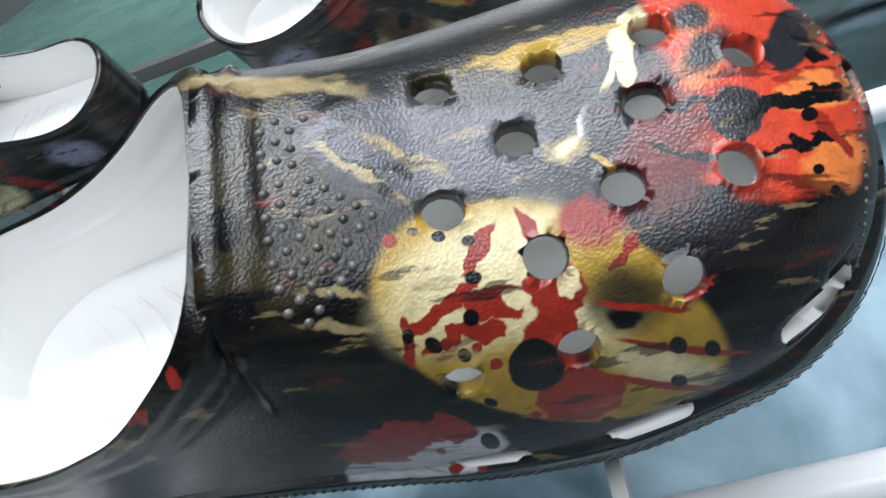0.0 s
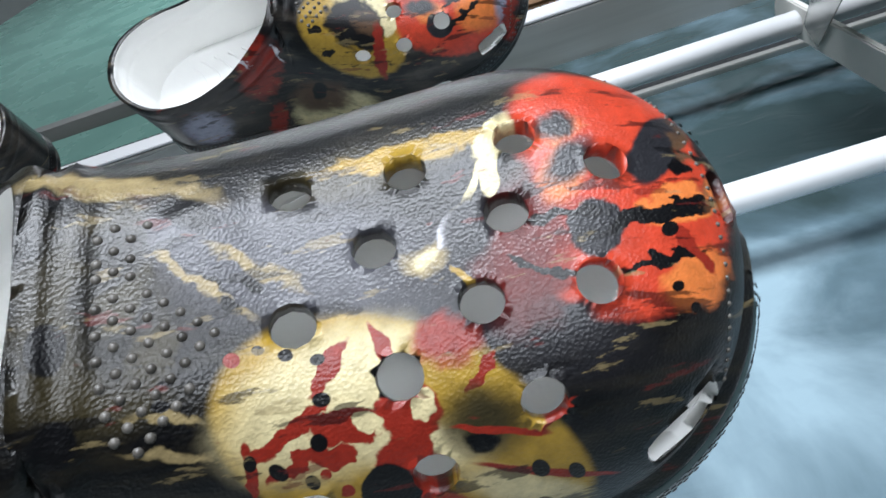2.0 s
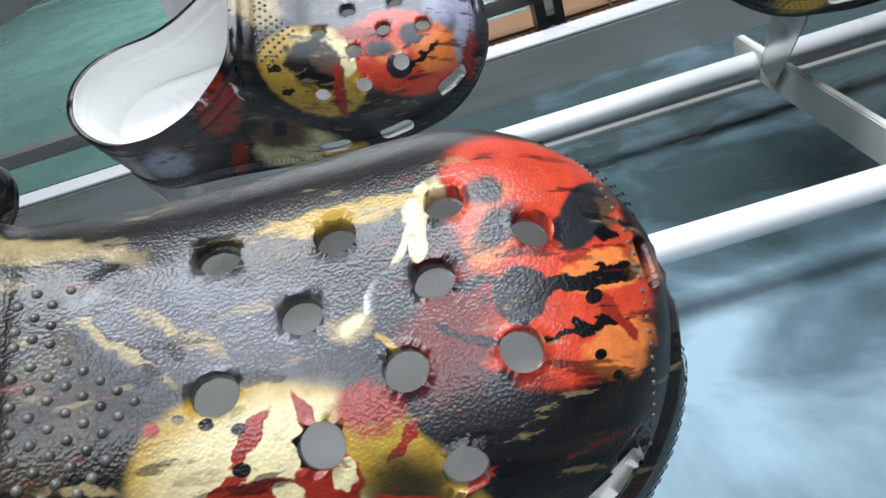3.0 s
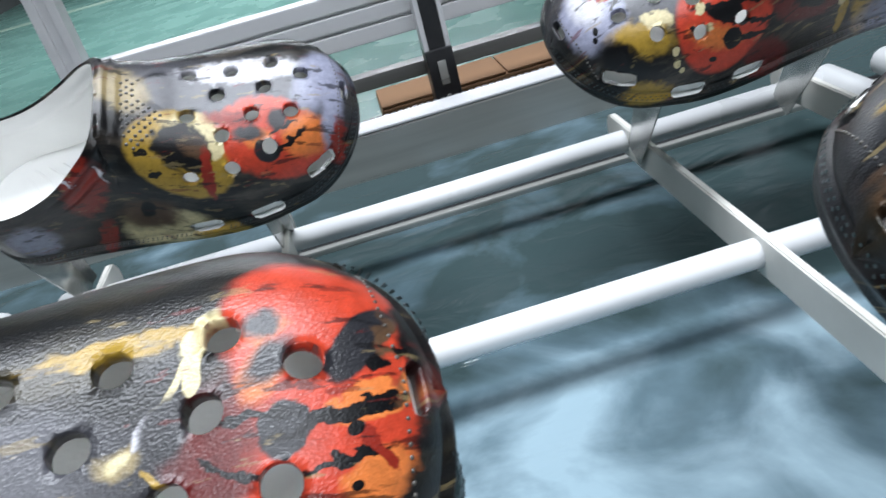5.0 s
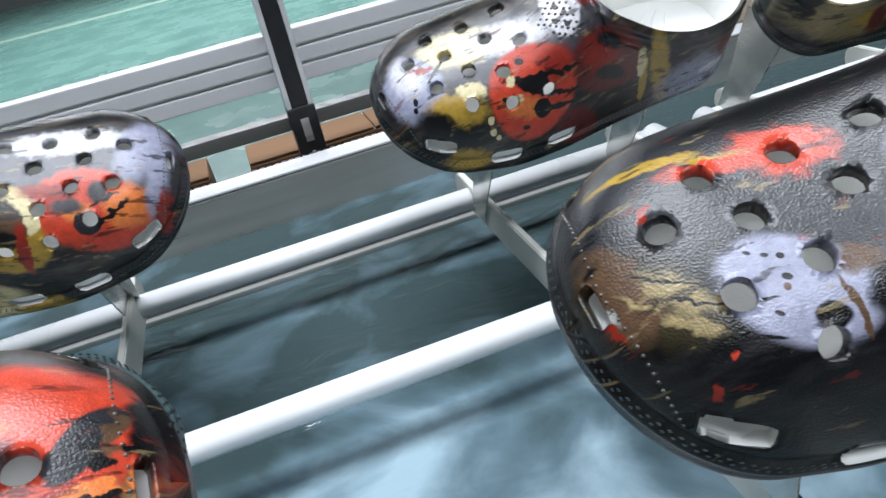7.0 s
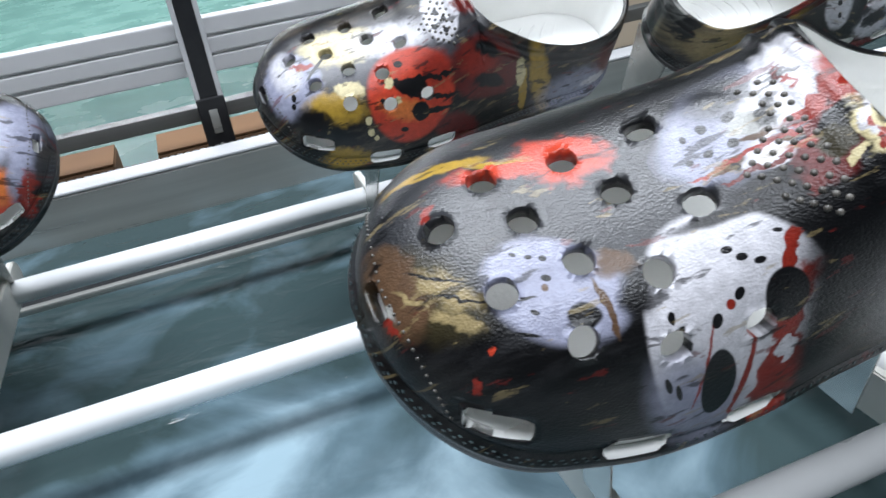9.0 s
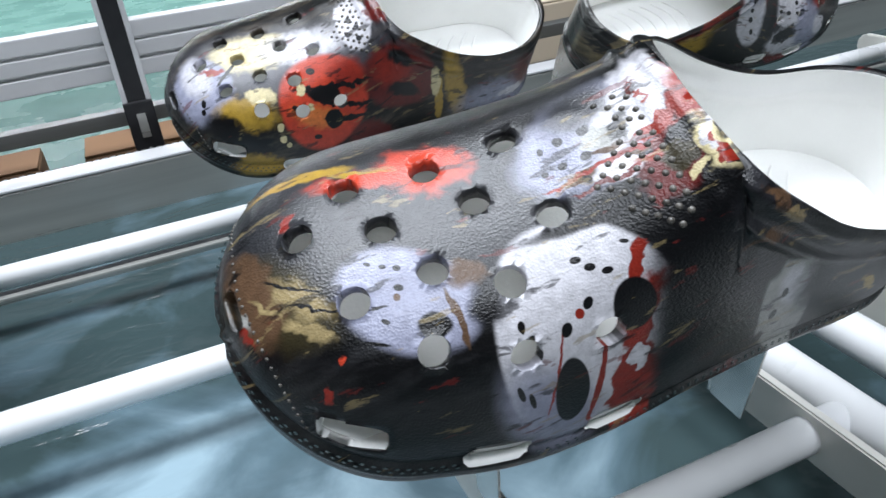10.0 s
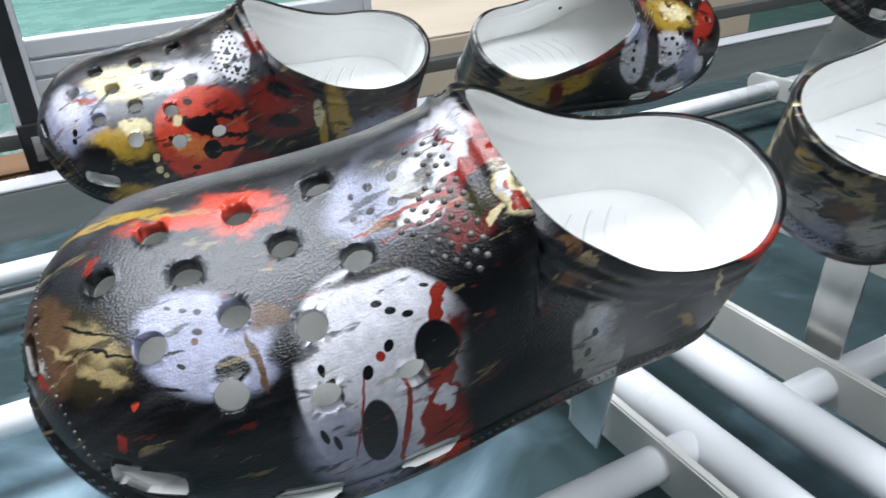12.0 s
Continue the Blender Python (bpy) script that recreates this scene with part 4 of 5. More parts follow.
    p.blot(INK, 0.1645, 0.0914, 534.7, -161.1, -206.2, 271.4, 0.1, 0)
    p.blot(INK, 0.1664, 0.1065, 340.8, -55.2, -183.2, 170.1, 0.1, 0)
    p.blot(SLATE, 0.1873, 0.0792, 58.5, -36.6, -14.0, 58.1, 0.6, 2)
    p.blot(SLATE, 0.1444, 0.0476, 93.2, -15.1, -35.6, 88.2, 0.8, 4)
    p.blot(INK, 0.1491, 0.0613, 240.4, -66.7, -48.0, 122.5, 0.3, 0)
    p.blot(RED, 0.2409, 0.0620, 40.1, 21.8, -41.8, 81.8, 0.2, 5)
    p.blot(VERMILION, 0.0252, 0.0335, 729.8, 176.4, -352.6, 658.3, 0.2, 3)
    p.blot(RED, 0.0204, 0.0410, 950.9, -20.6, -83.2, 376.8, 0.2, 3)
    p.blot(RED, 0.0043, 0.0133, 47.5, 219.7, -602.8, 353.3, 0.3, 5)
    p.blot(GOLD, 0.0304, -0.0278, 61.9, 18.8, -89.5, 425.0, 0.3, 3)
    p.blot(BROWN, 0.0083, 0.0108, 65.7, 90.9, -140.7, 62.0, 0.5, 5)
    p.blot(SAGE, 0.0040, 0.0078, 94.6, 185.5, -711.5, 237.6, 0.4, 3)
    p.blot(RED, 0.0033, 0.0134, 224.4, 134.4, -985.5, 428.5, 0.3, 5)
    p.blot(BROWN, 0.0075, -0.0027, 169.5, 250.3, -161.4, 63.6, 0.5, 5)
    p.blot(KHAKI, 0.0107, 0.0098, 99.6, 138.8, -1147.6, 602.1, 0.4, 3)
    p.blot(RED, 0.0226, -0.0126, 397.8, 641.9, -309.5, 99.3, 0.3, 4)
    p.blot(INK, 0.0053, 0.0212, 166.5, 96.6, -624.5, 291.1, 0.3, 5)
    # pewter patch: a painted sheen on the instep
    p.blot(PEWTER_SHEEN, 0.1086, -0.0152, 104.3, 20.0, -4.0, 114.5, 0.7, 2)
    p.blot(PALE, 0.1239, -0.0102, 117.1, 60.5, -62.7, 59.2, 0.4, 4)
    p.blot(PALE, 0.1176, -0.0032, 130.8, 29.6, -30.5, 146.6, 0.4, 4)
    p.blot(PALE, 0.1102, 0.0093, 173.4, 40.6, -82.6, 358.7, 0.2, 3)
    p.blot(SAGE, 0.1094, -0.0016, 155.7, 17.8, -27.7, 313.5, 0.5, 5)
    p.blot(INK, 0.1154, -0.0028, 270.5, 299.6, -221.1, 70.2, 0.6, 7)
    p.blot(RED, 0.1249, 0.0030, 102.7, -2.3, 118.7, 663.6, 0.2, 5)
    p.blot(RED, 0.1128, 0.0067, 113.6, 8.8, 32.1, 1152.9, 0.2, 4)
    p.blot(RED, 0.0994, 0.0072, 106.3, 33.6, -32.4, 1246.5, 0.2, 4)
    p.blot(DARK_RED, 0.1057, 0.0124, 97.1, 7.5, 19.5, 1351.2, 0.2, 4)
    p.blot(RED, 0.1226, -0.0095, 134.3, 118.3, -1543.3, 669.6, 0.3, 7)
    p.blot(RED, 0.1227, 0.0018, 133.4, 15.3, 196.9, 1129.3, 0.2, 5)
    p.blot(DARK_RED, 0.1200, 0.0017, 1267.4, -37333.9, 79535.3, -2717746.8, 0.2, 5)
    p.blot(RED, 0.1298, 0.0017, 445.9, 13.2, 17.5, 95.2, 0.3, 4)
    p.blot(DARK_RED, 0.1195, 0.0183, 138.4, 23.5, -42.1, 154.9, 0.4, 6)
    p.blot(RED, 0.1187, 0.0122, 161.5, 36.9, -69.9, 465.7, 0.3, 7)
    p.blot(DARK_RED, 0.1159, 0.0222, 356.6, 177.4, -198.3, 219.7, 0.4, 6)
    p.blot(INK, 0.1254, 0.0114, 254.0, 49.3, -24.9, 132.6, 0.2, 4)
    p.blot(OLIVE, 0.1232, 0.0149, 249.7, 113.9, -158.2, 220.4, 0.4, 7)
    p.blot(CREAM, 0.1308, 0.0161, 291.3, -13.2, 15.7, 106.3, 0.3, 6)
    p.blot(PALE, 0.1307, 0.0132, 591.2, 35.1, 17.0, 157.3, 0.3, 6)
    p.blot(RED, 0.1313, 0.0201, 971.3, 151.0, -83.6, 244.8, 0.2, 5)
    p.blot(RED, 0.1309, 0.0154, 1262.6, 493.0, -376.3, 673.4, 0.2, 3)
    p.blot(INK, 0.1320, 0.0240, 575.3, 82.4, -573.1, 1486.6, 0.2, 5)
    p.blot(CREAM, 0.1253, 0.0209, 446.1, 0.0, 82.3, 848.6, 0.3, 6)
    p.blot(SLATE, 0.0996, -0.0065, 883.0, 423.3, -521.4, 733.2, 0.3, 1)
    p.blot(INK, 0.1047, 0.0025, 525.8, 182.6, -297.7, 780.2, 0.2, 3)
    p.blot(INK, 0.0980, 0.0022, 742.0, 341.8, -423.4, 842.2, 0.3, 1)
    p.blot(INK, 0.1014, 0.0091, 678.0, 243.0, -546.0, 906.9, 0.2, 1)
    p.blot(SLATE, 0.1070, -0.0058, 765.7, 133.4, -47.2, 610.7, 0.4, 2)
    p.blot(INK, 0.1100, 0.0192, 784.6, 325.3, -849.0, 1488.7, 0.2, 1)
    p.blot(INK, 0.1073, 0.0207, 720.8, 386.5, -1155.2, 1442.3, 0.3, 2)
    p.blot(INK, 0.1127, 0.0237, 476.1, 244.7, -1362.3, 1581.4, 0.3, 2)
    p.blot(SLATE, 0.1380, 0.0292, 332.9, -119.7, -4.6, 162.5, 0.6, 7)
    p.blot(BROWN, 0.1427, 0.0379, 135.1, 94.2, -383.3, 439.7, 0.5, 7)
    p.blot(SAGE, 0.1694, 0.0899, 46.7, -47.3, 73.7, -4.2, 0.12, 2)
    p.blot(PALE, 0.1663, 0.0784, 113.1, -121.1, 110.0, 7.9, 0.5, 2)
    p.blot(INK, 0.1630, 0.0802, 465.1, -448.6, 552.2, 34.5, 0.2, 0)
    p.blot(INK, 0.1648, 0.0922, 362.2, -353.4, 517.1, 31.5, 0.2, 0)
    p.blot(INK, 0.1674, 0.1074, 311.4, -260.2, 409.7, -28.0, 0.2, 1)
    p.blot(INK, 0.1483, 0.0586, 131.2, -181.1, 256.5, 18.8, 0.3, 3)
    p.blot(INK, 0.1590, 0.0530, 102.0, -161.0, 489.3, 24.7, 0.3, 5)
    p.blot(SLATE, 0.1863, 0.0834, 57.0, -49.4, 26.5, 36.1, 0.7, 5)
    p.blot(RED, 0.2521, 0.0889, 51.4, -64.9, 22.2, 205.2, 0.4, 5)
    p.blot(GOLD, 0.2152, 0.0963, 231.0, -153.2, -97.4, 229.2, 0.4, 5)
    p.blot(CREAM, 0.2191, 0.0761, 777.5, -421.1, -74.5, 178.1, 0.4, 5)
    p.blot(BROWN, 0.1417, 0.0495, 146.6, -65.2, -29.5, 452.3, 0.4, 6)


def print_third(p):
    # broad silver patch paints the sheen on top
    p.blot(SILVER_SHEEN, 0.0651, 0.0117, 15.3, 2.5, -13.1, 42.9, 0.7, 2)
    p.blot(CREAM, 0.0549, -0.0003, 40.4, 7.1, -13.1, 67.1, 0.4, 5)
    p.blot(PALE, 0.0849, 0.0088, 41.6, 8.2, -26.7, 82.4, 0.6, 4)
    p.blot(LILAC, 0.0205, 0.0122, 44.0, 21.5, -39.8, 33.3, 0.15, 2)
    p.blot(PALE, 0.0188, 0.0013, 106.0, 29.4, -62.8, 62.2, 0.6, 2)
    p.blot(GOLD, 0.0390, 0.0403, 51.2, 11.2, -35.7, 87.3, 0.4, 6)
    p.blot(CREAM, 0.0505, 0.0323, 92.4, 27.0, -53.0, 167.6, 0.3, 6)
    p.blot(INK, 0.0257, 0.0432, 54.3, 34.7, -105.7, 99.1, 0.4, 4)
    p.blot(GOLD, 0.0421, 0.0782, 70.6, 2.0, -39.7, 102.3, 0.4, 5)
    p.blot(VERMILION, 0.0876, 0.0511, 28.0, 14.9, -21.9, 27.0, 0.08, 0)
    p.blot(ORANGE, 0.0816, 0.0571, 53.6, 17.4, -76.3, 129.0, 0.5, 4)
    p.blot(RED, 0.1040, 0.0398, 90.5, 16.5, -44.8, 93.6, 0.7, 3)
    p.blot(DARK_RED, 0.1392, 0.0628, 34.9, 5.5, -26.9, 40.3, 0.15, 2)
    p.blot(RED, 0.1326, 0.0536, 88.4, 1.5, -56.4, 89.5, 0.8, 3)
    p.blot(INK, 0.1382, 0.0490, 61.5, 54.7, -179.6, 166.4, 0.3, 3)
    p.blot(INK, 0.1410, 0.0735, 73.9, 8.3, -119.6, 171.6, 0.3, 3)
    p.blot(DARK_RED, 0.1196, 0.0988, 63.2, -4.5, -46.4, 57.1, 0.2, 3)
    p.blot(INK, 0.0940, 0.0425, 37.8, 1.7, -143.8, 486.3, 0.15, 5)
    p.blot(INK, 0.0876, 0.0446, 90.7, 15.4, -71.4, 175.7, 0.15, 2)
    p.blot(INK, 0.1011, 0.0571, 53.3, 1.7, -257.0, 502.2, 0.15, 4)
    p.blot(INK, 0.0917, 0.0629, 159.8, 12.6, -67.4, 141.1, 0.1, 1)
    p.blot(INK, 0.1002, 0.0666, 65.8, -1.9, -219.0, 505.1, 0.1, 3)
    p.blot(INK, 0.0833, 0.0278, 343.0, 96.2, -186.7, 410.5, 0.1, 0)
    p.blot(INK, 0.1060, 0.0479, 527.8, 48.4, -249.5, 541.6, 0.1, 0)
    p.blot(INK, 0.0684, 0.0459, 471.5, 76.5, -163.3, 550.1, 0.1, 0)
    p.blot(INK, 0.0799, 0.0702, 368.9, 17.1, -209.8, 520.2, 0.1, 0)
    p.blot(CREAM, 0.0578, 0.0630, 463.1, 47.6, -86.3, 307.9, 0.1, 1)
    p.blot(CREAM, 0.0573, 0.0548, 448.6, 88.5, -103.9, 330.3, 0.1, 1)
    p.blot(CREAM, 0.0610, 0.0685, 576.4, 42.0, -182.5, 470.3, 0.1, 1)
    p.blot(GOLD, 0.1832, 0.0893, 129.2, -40.6, -3.8, 29.2, 0.4, 4)
    p.blot(GOLD, 0.1695, 0.0913, 296.2, -48.2, -14.4, 42.8, 0.2, 3)
    p.blot(CREAM, 0.1648, 0.0764, 263.7, -36.9, -19.0, 76.3, 0.2, 3)
    p.blot(PALE, 0.1164, 0.0112, 95.7, 19.6, -28.1, 49.9, 0.12, 2)
    p.blot(SLATE, 0.1147, 0.0080, 588.0, 170.0, -363.9, 340.0, 0.1, 0)
    p.blot(SLATE, 0.1172, 0.0150, 600.2, 199.4, -339.4, 398.8, 0.1, 0)
    p.blot(SLATE, 0.1111, 0.0171, 537.4, 168.2, -309.9, 459.4, 0.1, 0)
    p.blot(SLATE, 0.1161, 0.0228, 556.0, 191.6, -345.0, 493.6, 0.1, 0)
    p.blot(DARK_RED, 0.1297, 0.0129, 144.4, 52.6, -103.1, 96.8, 0.3, 5)
    p.blot(LILAC, 0.2225, 0.1090, 28.5, -17.1, 10.3, 53.9, 0.7, 5)
    p.blot(PALE, 0.2397, 0.1034, 48.8, -48.0, 61.4, 219.3, 0.3, 6)
    p.blot(DARK_RED, 0.2509, 0.0871, 36.5, -48.6, 27.0, 51.3, 0.4, 6)
    p.blot(INK, 0.0367, 0.0089, 498.1, 667.0, -85.6, 34.1, 0.2, 0)
    p.blot(INK, 0.0175, 0.0214, 653.6, 191.0, -276.8, 330.8, 0.1, 0)
    p.blot(INK, 0.0160, 0.0260, 705.0, 179.3, -405.5, 462.1, 0.1, 0)
    p.blot(RED, 0.0290, 0.0046, 134.5, 22.0, -169.6, 397.3, 0.3, 5)
    p.blot(CREAM, 0.0746, 0.0373, 284.7, 61.6, -96.4, 277.7, 0.2, 4)
    p.blot(CREAM, 0.0754, 0.0485, 195.1, 28.8, -118.2, 350.5, 0.2, 5)


def print_fourth(p):
    # sheen on the crest, painted as a broad silver patch
    p.blot(SILVER_SHEEN, 0.0669, 0.0014, -15.7, 2.0, 11.8, 42.4, 0.7, 2)
    p.blot(PALE, 0.0568, -0.0136, -28.2, 0.6, 11.7, 109.5, 0.4, 5)
    p.blot(LILAC, 0.0158, -0.0032, -82.9, 35.8, 24.9, 32.4, 0.5, 2)
    p.blot(KHAKI, 0.1206, -0.0049, -76.2, 15.0, 39.9, 68.1, 0.6, 4)
    p.blot(GOLD, 0.0966, 0.0389, -29.3, 20.4, 22.5, 26.8, 0.08, 2)
    p.blot(CREAM, 0.0868, 0.0254, -55.8, 18.9, 32.5, 87.9, 0.5, 4)
    p.blot(INK, 0.0948, 0.0338, -49.3, 34.3, 42.2, 53.3, 0.15, 6)
    p.blot(BROWN, 0.0887, 0.0338, -103.7, 62.6, 78.9, 124.8, 0.4, 4)
    p.blot(RED, 0.0876, 0.0522, -281.1, 66.0, -5.7, 57.7, 0.2, 4)
    p.blot(CREAM, 0.1316, 0.1031, -37.9, 16.3, -1.0, 41.5, 0.25, 5)
    p.blot(BROWN, 0.1337, 0.0887, -59.8, 25.5, -4.0, 61.9, 0.5, 5)
    p.blot(INK, 0.1319, 0.0818, -262.5, 109.2, -15.1, 110.5, 0.2, 2)
    p.blot(VERMILION, 0.0471, 0.0354, -27.1, 15.7, 20.8, 32.3, 0.1, 4)
    p.blot(ORANGE, 0.0278, 0.0367, -83.6, 23.9, 4.0, 71.5, 0.4, 4)
    p.blot(ORANGE, 0.0542, 0.0346, -106.7, 29.5, 36.9, 162.6, 0.4, 4)
    p.blot(SLATE, 0.0499, 0.0424, -123.9, 40.4, 27.4, 122.0, 0.1, 1)
    p.blot(SLATE, 0.0581, 0.0303, -105.6, 22.7, 46.9, 206.6, 0.4, 2)
    p.blot(SLATE, 0.0406, 0.0250, -172.8, 38.9, 32.3, 134.8, 0.3, 2)
    p.blot(INK, 0.0360, 0.0394, -64.9, -33.4, -337.9, 478.4, 0.2, 5)
    p.blot(INK, 0.0384, 0.0306, -99.0, -25.0, -226.9, 583.6, 0.2, 5)
    p.blot(RED, 0.0659, 0.0197, -64.1, 10.7, 41.3, 179.6, 0.5, 4)
    p.blot(CREAM, 0.0766, 0.0336, -231.9, 60.5, 17.1, 96.6, 0.2, 4)
    p.blot(INK, 0.1160, 0.0352, -271.5, 8.5, -211.3, 549.1, 0.2, 3)
    p.blot(INK, 0.1148, 0.0500, -248.4, 26.8, -213.8, 525.5, 0.2, 3)
    p.blot(RED, 0.1566, 0.0599, -69.8, 41.7, 13.4, 40.9, 0.35, 7)
    p.blot(PALE, 0.1620, 0.0485, -82.6, 121.0, 638.4, 348.0, 0.3, 6)
    p.blot(PALE, 0.1400, 0.0499, -79.8, 155.2, 836.8, -64.0, 0.3, 6)
    p.blot(LILAC, 0.2168, 0.0951, -53.7, 39.0, 28.9, 49.7, 0.5, 4)
    p.blot(RED, 0.1727, 0.1109, -172.7, 101.2, 15.9, 37.1, 0.4, 6)
    p.blot(GOLD, 0.1022, 0.1074, -62.4, 24.8, 10.5, 61.0, 0.4, 6)
    p.blot(LILAC, 0.0103, 0.0203, -209.6, 56.2, -10.5, 42.6, 0.5, 2)
    p.blot(RED, 0.0123, 0.0410, -307.2, 80.3, -1.5, 58.2, 0.4, 5)


def print_fifth(p):
    p.blot(CREAM, 0.2645, -0.0290, -1436.6, 80.9, 557.8, -16.1, 0.3, 5)
    p.blot(GOLD, 0.2644, 0.0508, -151.0, 13.5, 298.3, 181.9, 0.4, 7)
    p.blot(KHAKI, 0.2568, 0.0639, -108.7, 3.7, 152.7, 119.7, 0.5, 7)
    p.blot(CREAM, 0.2662, 0.0141, -35366.5, -323.5, 15942.6, 162.3, 0.4, 7)
    p.blot(SAGE, 0.2630, 0.0829, -185.1, -12.6, -8.8, 59.0, 0.5, 7)
    p.blot(LILAC, 0.2597, 0.0988, -148.9, -22.1, -35.7, 70.5, 0.6, 7)
    p.blot(INK, 0.2639, 0.0537, -670.9, -100.5, -133.2, 79.3, 0.3, 7)
    p.blot(INK, 0.2591, 0.0598, -170.1, 13.2, 489.3, 321.7, 0.3, 7)
    p.blot(INK, 0.2585, 0.0775, -367.1, -56.0, -15.5, 94.7, 0.3, 7)
    p.blot(BROWN, 0.2544, 0.0794, -160.9, -9.9, 110.3, 132.5, 0.5, 7)
    p.blot(SAGE, 0.2436, 0.0983, -132.7, -34.1, 19.2, 73.9, 0.5, 7)
    p.blot(INK, 0.2646, 0.0685, -1279.3, -225.9, -252.3, 60.5, 0.4, 7)


def print_sixth(p):
    p.blot(PALE, 0.2654, -0.0083, 46452.3, -440.8, -593525.9, 5757.6, 0.3, 6)
    p.blot(SAGE, 0.2585, -0.0432, -153.4, 4.3, -21.4, 11.1, 0.5, 6)
    p.blot(KHAKI, 0.2282, 0.0848, -29.7, -6.1, 16.2, 44.5, 0.5, 7)
    p.blot(GOLD, 0.1931, 0.0861, -31.0, -17.5, -20.7, 73.3, 0.3, 7)
    p.blot(INK, 0.2589, 0.0590, -169.7, -24.4, -20.2, 64.9, 0.3, 7)
    p.blot(DARK_RED, 0.1991, 0.0926, -132.4, -12.8, 39.5, 55.8, 0.4, 6)
    p.blot(GOLD, 0.1732, 0.0730, -41.1, -33.8, -112.7, 115.9, 0.3, 6)
    p.blot(INK, 0.1426, 0.0907, -39.6, -10.4, 3.3, 24.8, 0.5, 3)
    p.blot(PALE, 0.1321, 0.0578, -59.8, -10.4, -2.6, 34.8, 0.12, 2)
    p.blot(LILAC, 0.1328, 0.0365, -74.9, 16.2, -7.2, 104.7, 0.5, 3)
    p.blot(PALE, 0.0887, 0.0440, -44.3, -7.1, -4.5, 58.0, 0.1, 2)
    p.blot(PALE, 0.0854, 0.0751, -34.3, -37.2, -38.1, 54.7, 0.3, 6)
    p.blot(GOLD, 0.0825, 0.0124, -26.5, 29.5, 12.3, 47.1, 0.3, 6)
    p.blot(CREAM, 0.0722, 0.0089, -42.6, 47.9, 32.6, 87.3, 0.4, 7)
    p.blot(RED, 0.0362, 0.0211, -76.8, 59.9, 4.3, 38.0, 0.3, 5)
    p.blot(INK, 0.0871, 0.0682, -49.8, -54.4, -72.8, 113.4, 0.3, 7)
    p.blot(INK, 0.1111, 0.0517, -109.5, -5.3, -1.8, 26.4, 0.4, 2)
    p.blot(LILAC, 0.0611, 0.0650, -66.1, -6.5, 13.6, 41.9, 0.5, 5)
    p.blot(PALE, 0.0479, 0.0626, -147.0, -34.5, 29.0, 106.8, 0.4, 5)
    p.blot(INK, 0.0948, 0.0362, -434.1, 60.2, -34.9, 702.0, 0.2, 0)
    p.blot(INK, 0.0853, 0.0351, -313.1, 73.3, -28.0, 515.9, 0.2, 0)
    p.blot(INK, 0.0799, 0.0400, -447.6, 33.1, 21.4, 505.7, 0.2, 0)
    p.blot(INK, 0.0990, 0.0473, -459.7, -66.1, -43.5, 652.3, 0.2, 0)
    p.blot(INK, 0.0893, 0.0485, -340.0, -56.1, -6.9, 504.1, 0.2, 0)
    p.blot(INK, 0.0784, 0.0486, -451.5, -42.8, 39.3, 654.7, 0.2, 0)
    p.blot(INK, 0.1358, 0.0446, -449.8, -116.1, -52.9, 387.7, 0.2, 0)
    p.blot(INK, 0.1356, 0.0524, -445.2, -163.5, -98.5, 458.3, 0.2, 0)
    p.blot(INK, 0.1339, 0.0606, -350.8, -135.6, -95.2, 340.1, 0.2, 0)
    p.blot(INK, 0.1277, 0.0710, -439.1, -200.1, -103.2, 307.3, 0.2, 0)


def print_scatter(p, seed, inks):
    """The far clogs: the same kinds of patch, strewn by chance."""
    rng = random.Random(seed)
    for k in range(26):
        c = rng.choice(inks)
        r, q = rng.uniform(0.006, 0.028), rng.uniform(0.006, 0.02)
        t = rng.uniform(0, 3.1)
        p.blot(c, rng.uniform(0.01, 0.26), rng.uniform(-0.1, 0.1), math.cos(t) / r, math.sin(t) / r, -math.sin(t) / q, math.cos(t) / q, rng.choice((0.08, 0.2, 0.5)), rng.choice((0, 3, 5)))
    for k in range(22):
        r = rng.uniform(0.0014, 0.003)
        p.blot(rng.choice((INK, INK, RED)), rng.uniform(0.01, 0.26), rng.uniform(-0.1, 0.1), 1 / r, 0, 0, 1 / r, 0.1, 0)


def print_with(p, seed, inks, painter):
    print_scatter(p, seed, inks)
    painter(p)


def made_print(name, dark, light, seed, painter, *more):
    p = Print(name, dark, light, seed)
    painter(p, *more)
    return p.done()


PRINTS = {
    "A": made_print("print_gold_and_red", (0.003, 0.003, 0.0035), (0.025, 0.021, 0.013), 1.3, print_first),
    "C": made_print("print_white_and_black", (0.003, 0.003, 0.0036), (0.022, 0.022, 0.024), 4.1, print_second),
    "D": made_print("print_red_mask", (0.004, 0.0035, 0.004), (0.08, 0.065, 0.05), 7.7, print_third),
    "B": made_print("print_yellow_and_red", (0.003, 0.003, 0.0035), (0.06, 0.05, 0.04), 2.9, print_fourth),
    "E": made_print("print_gold_scatter", (0.004, 0.004, 0.004), (0.06, 0.055, 0.045), 5.2, print_with, 11, (CREAM, GOLD, KHAKI, PALE, INK, SLATE, OLIVE, SAGE), print_fifth),
    "F": made_print("print_white_scatter", (0.004, 0.004, 0.005), (0.08, 0.075, 0.07), 6.4, print_with, 23, (LILAC, INK, RED, DARK_RED, INK, SLATE), print_sixth),
}
SOLE = surface("printed_sole_edge", (0.012, 0.018, 0.02), (0.004, 0.005, 0.006), 0.35, scale=60)
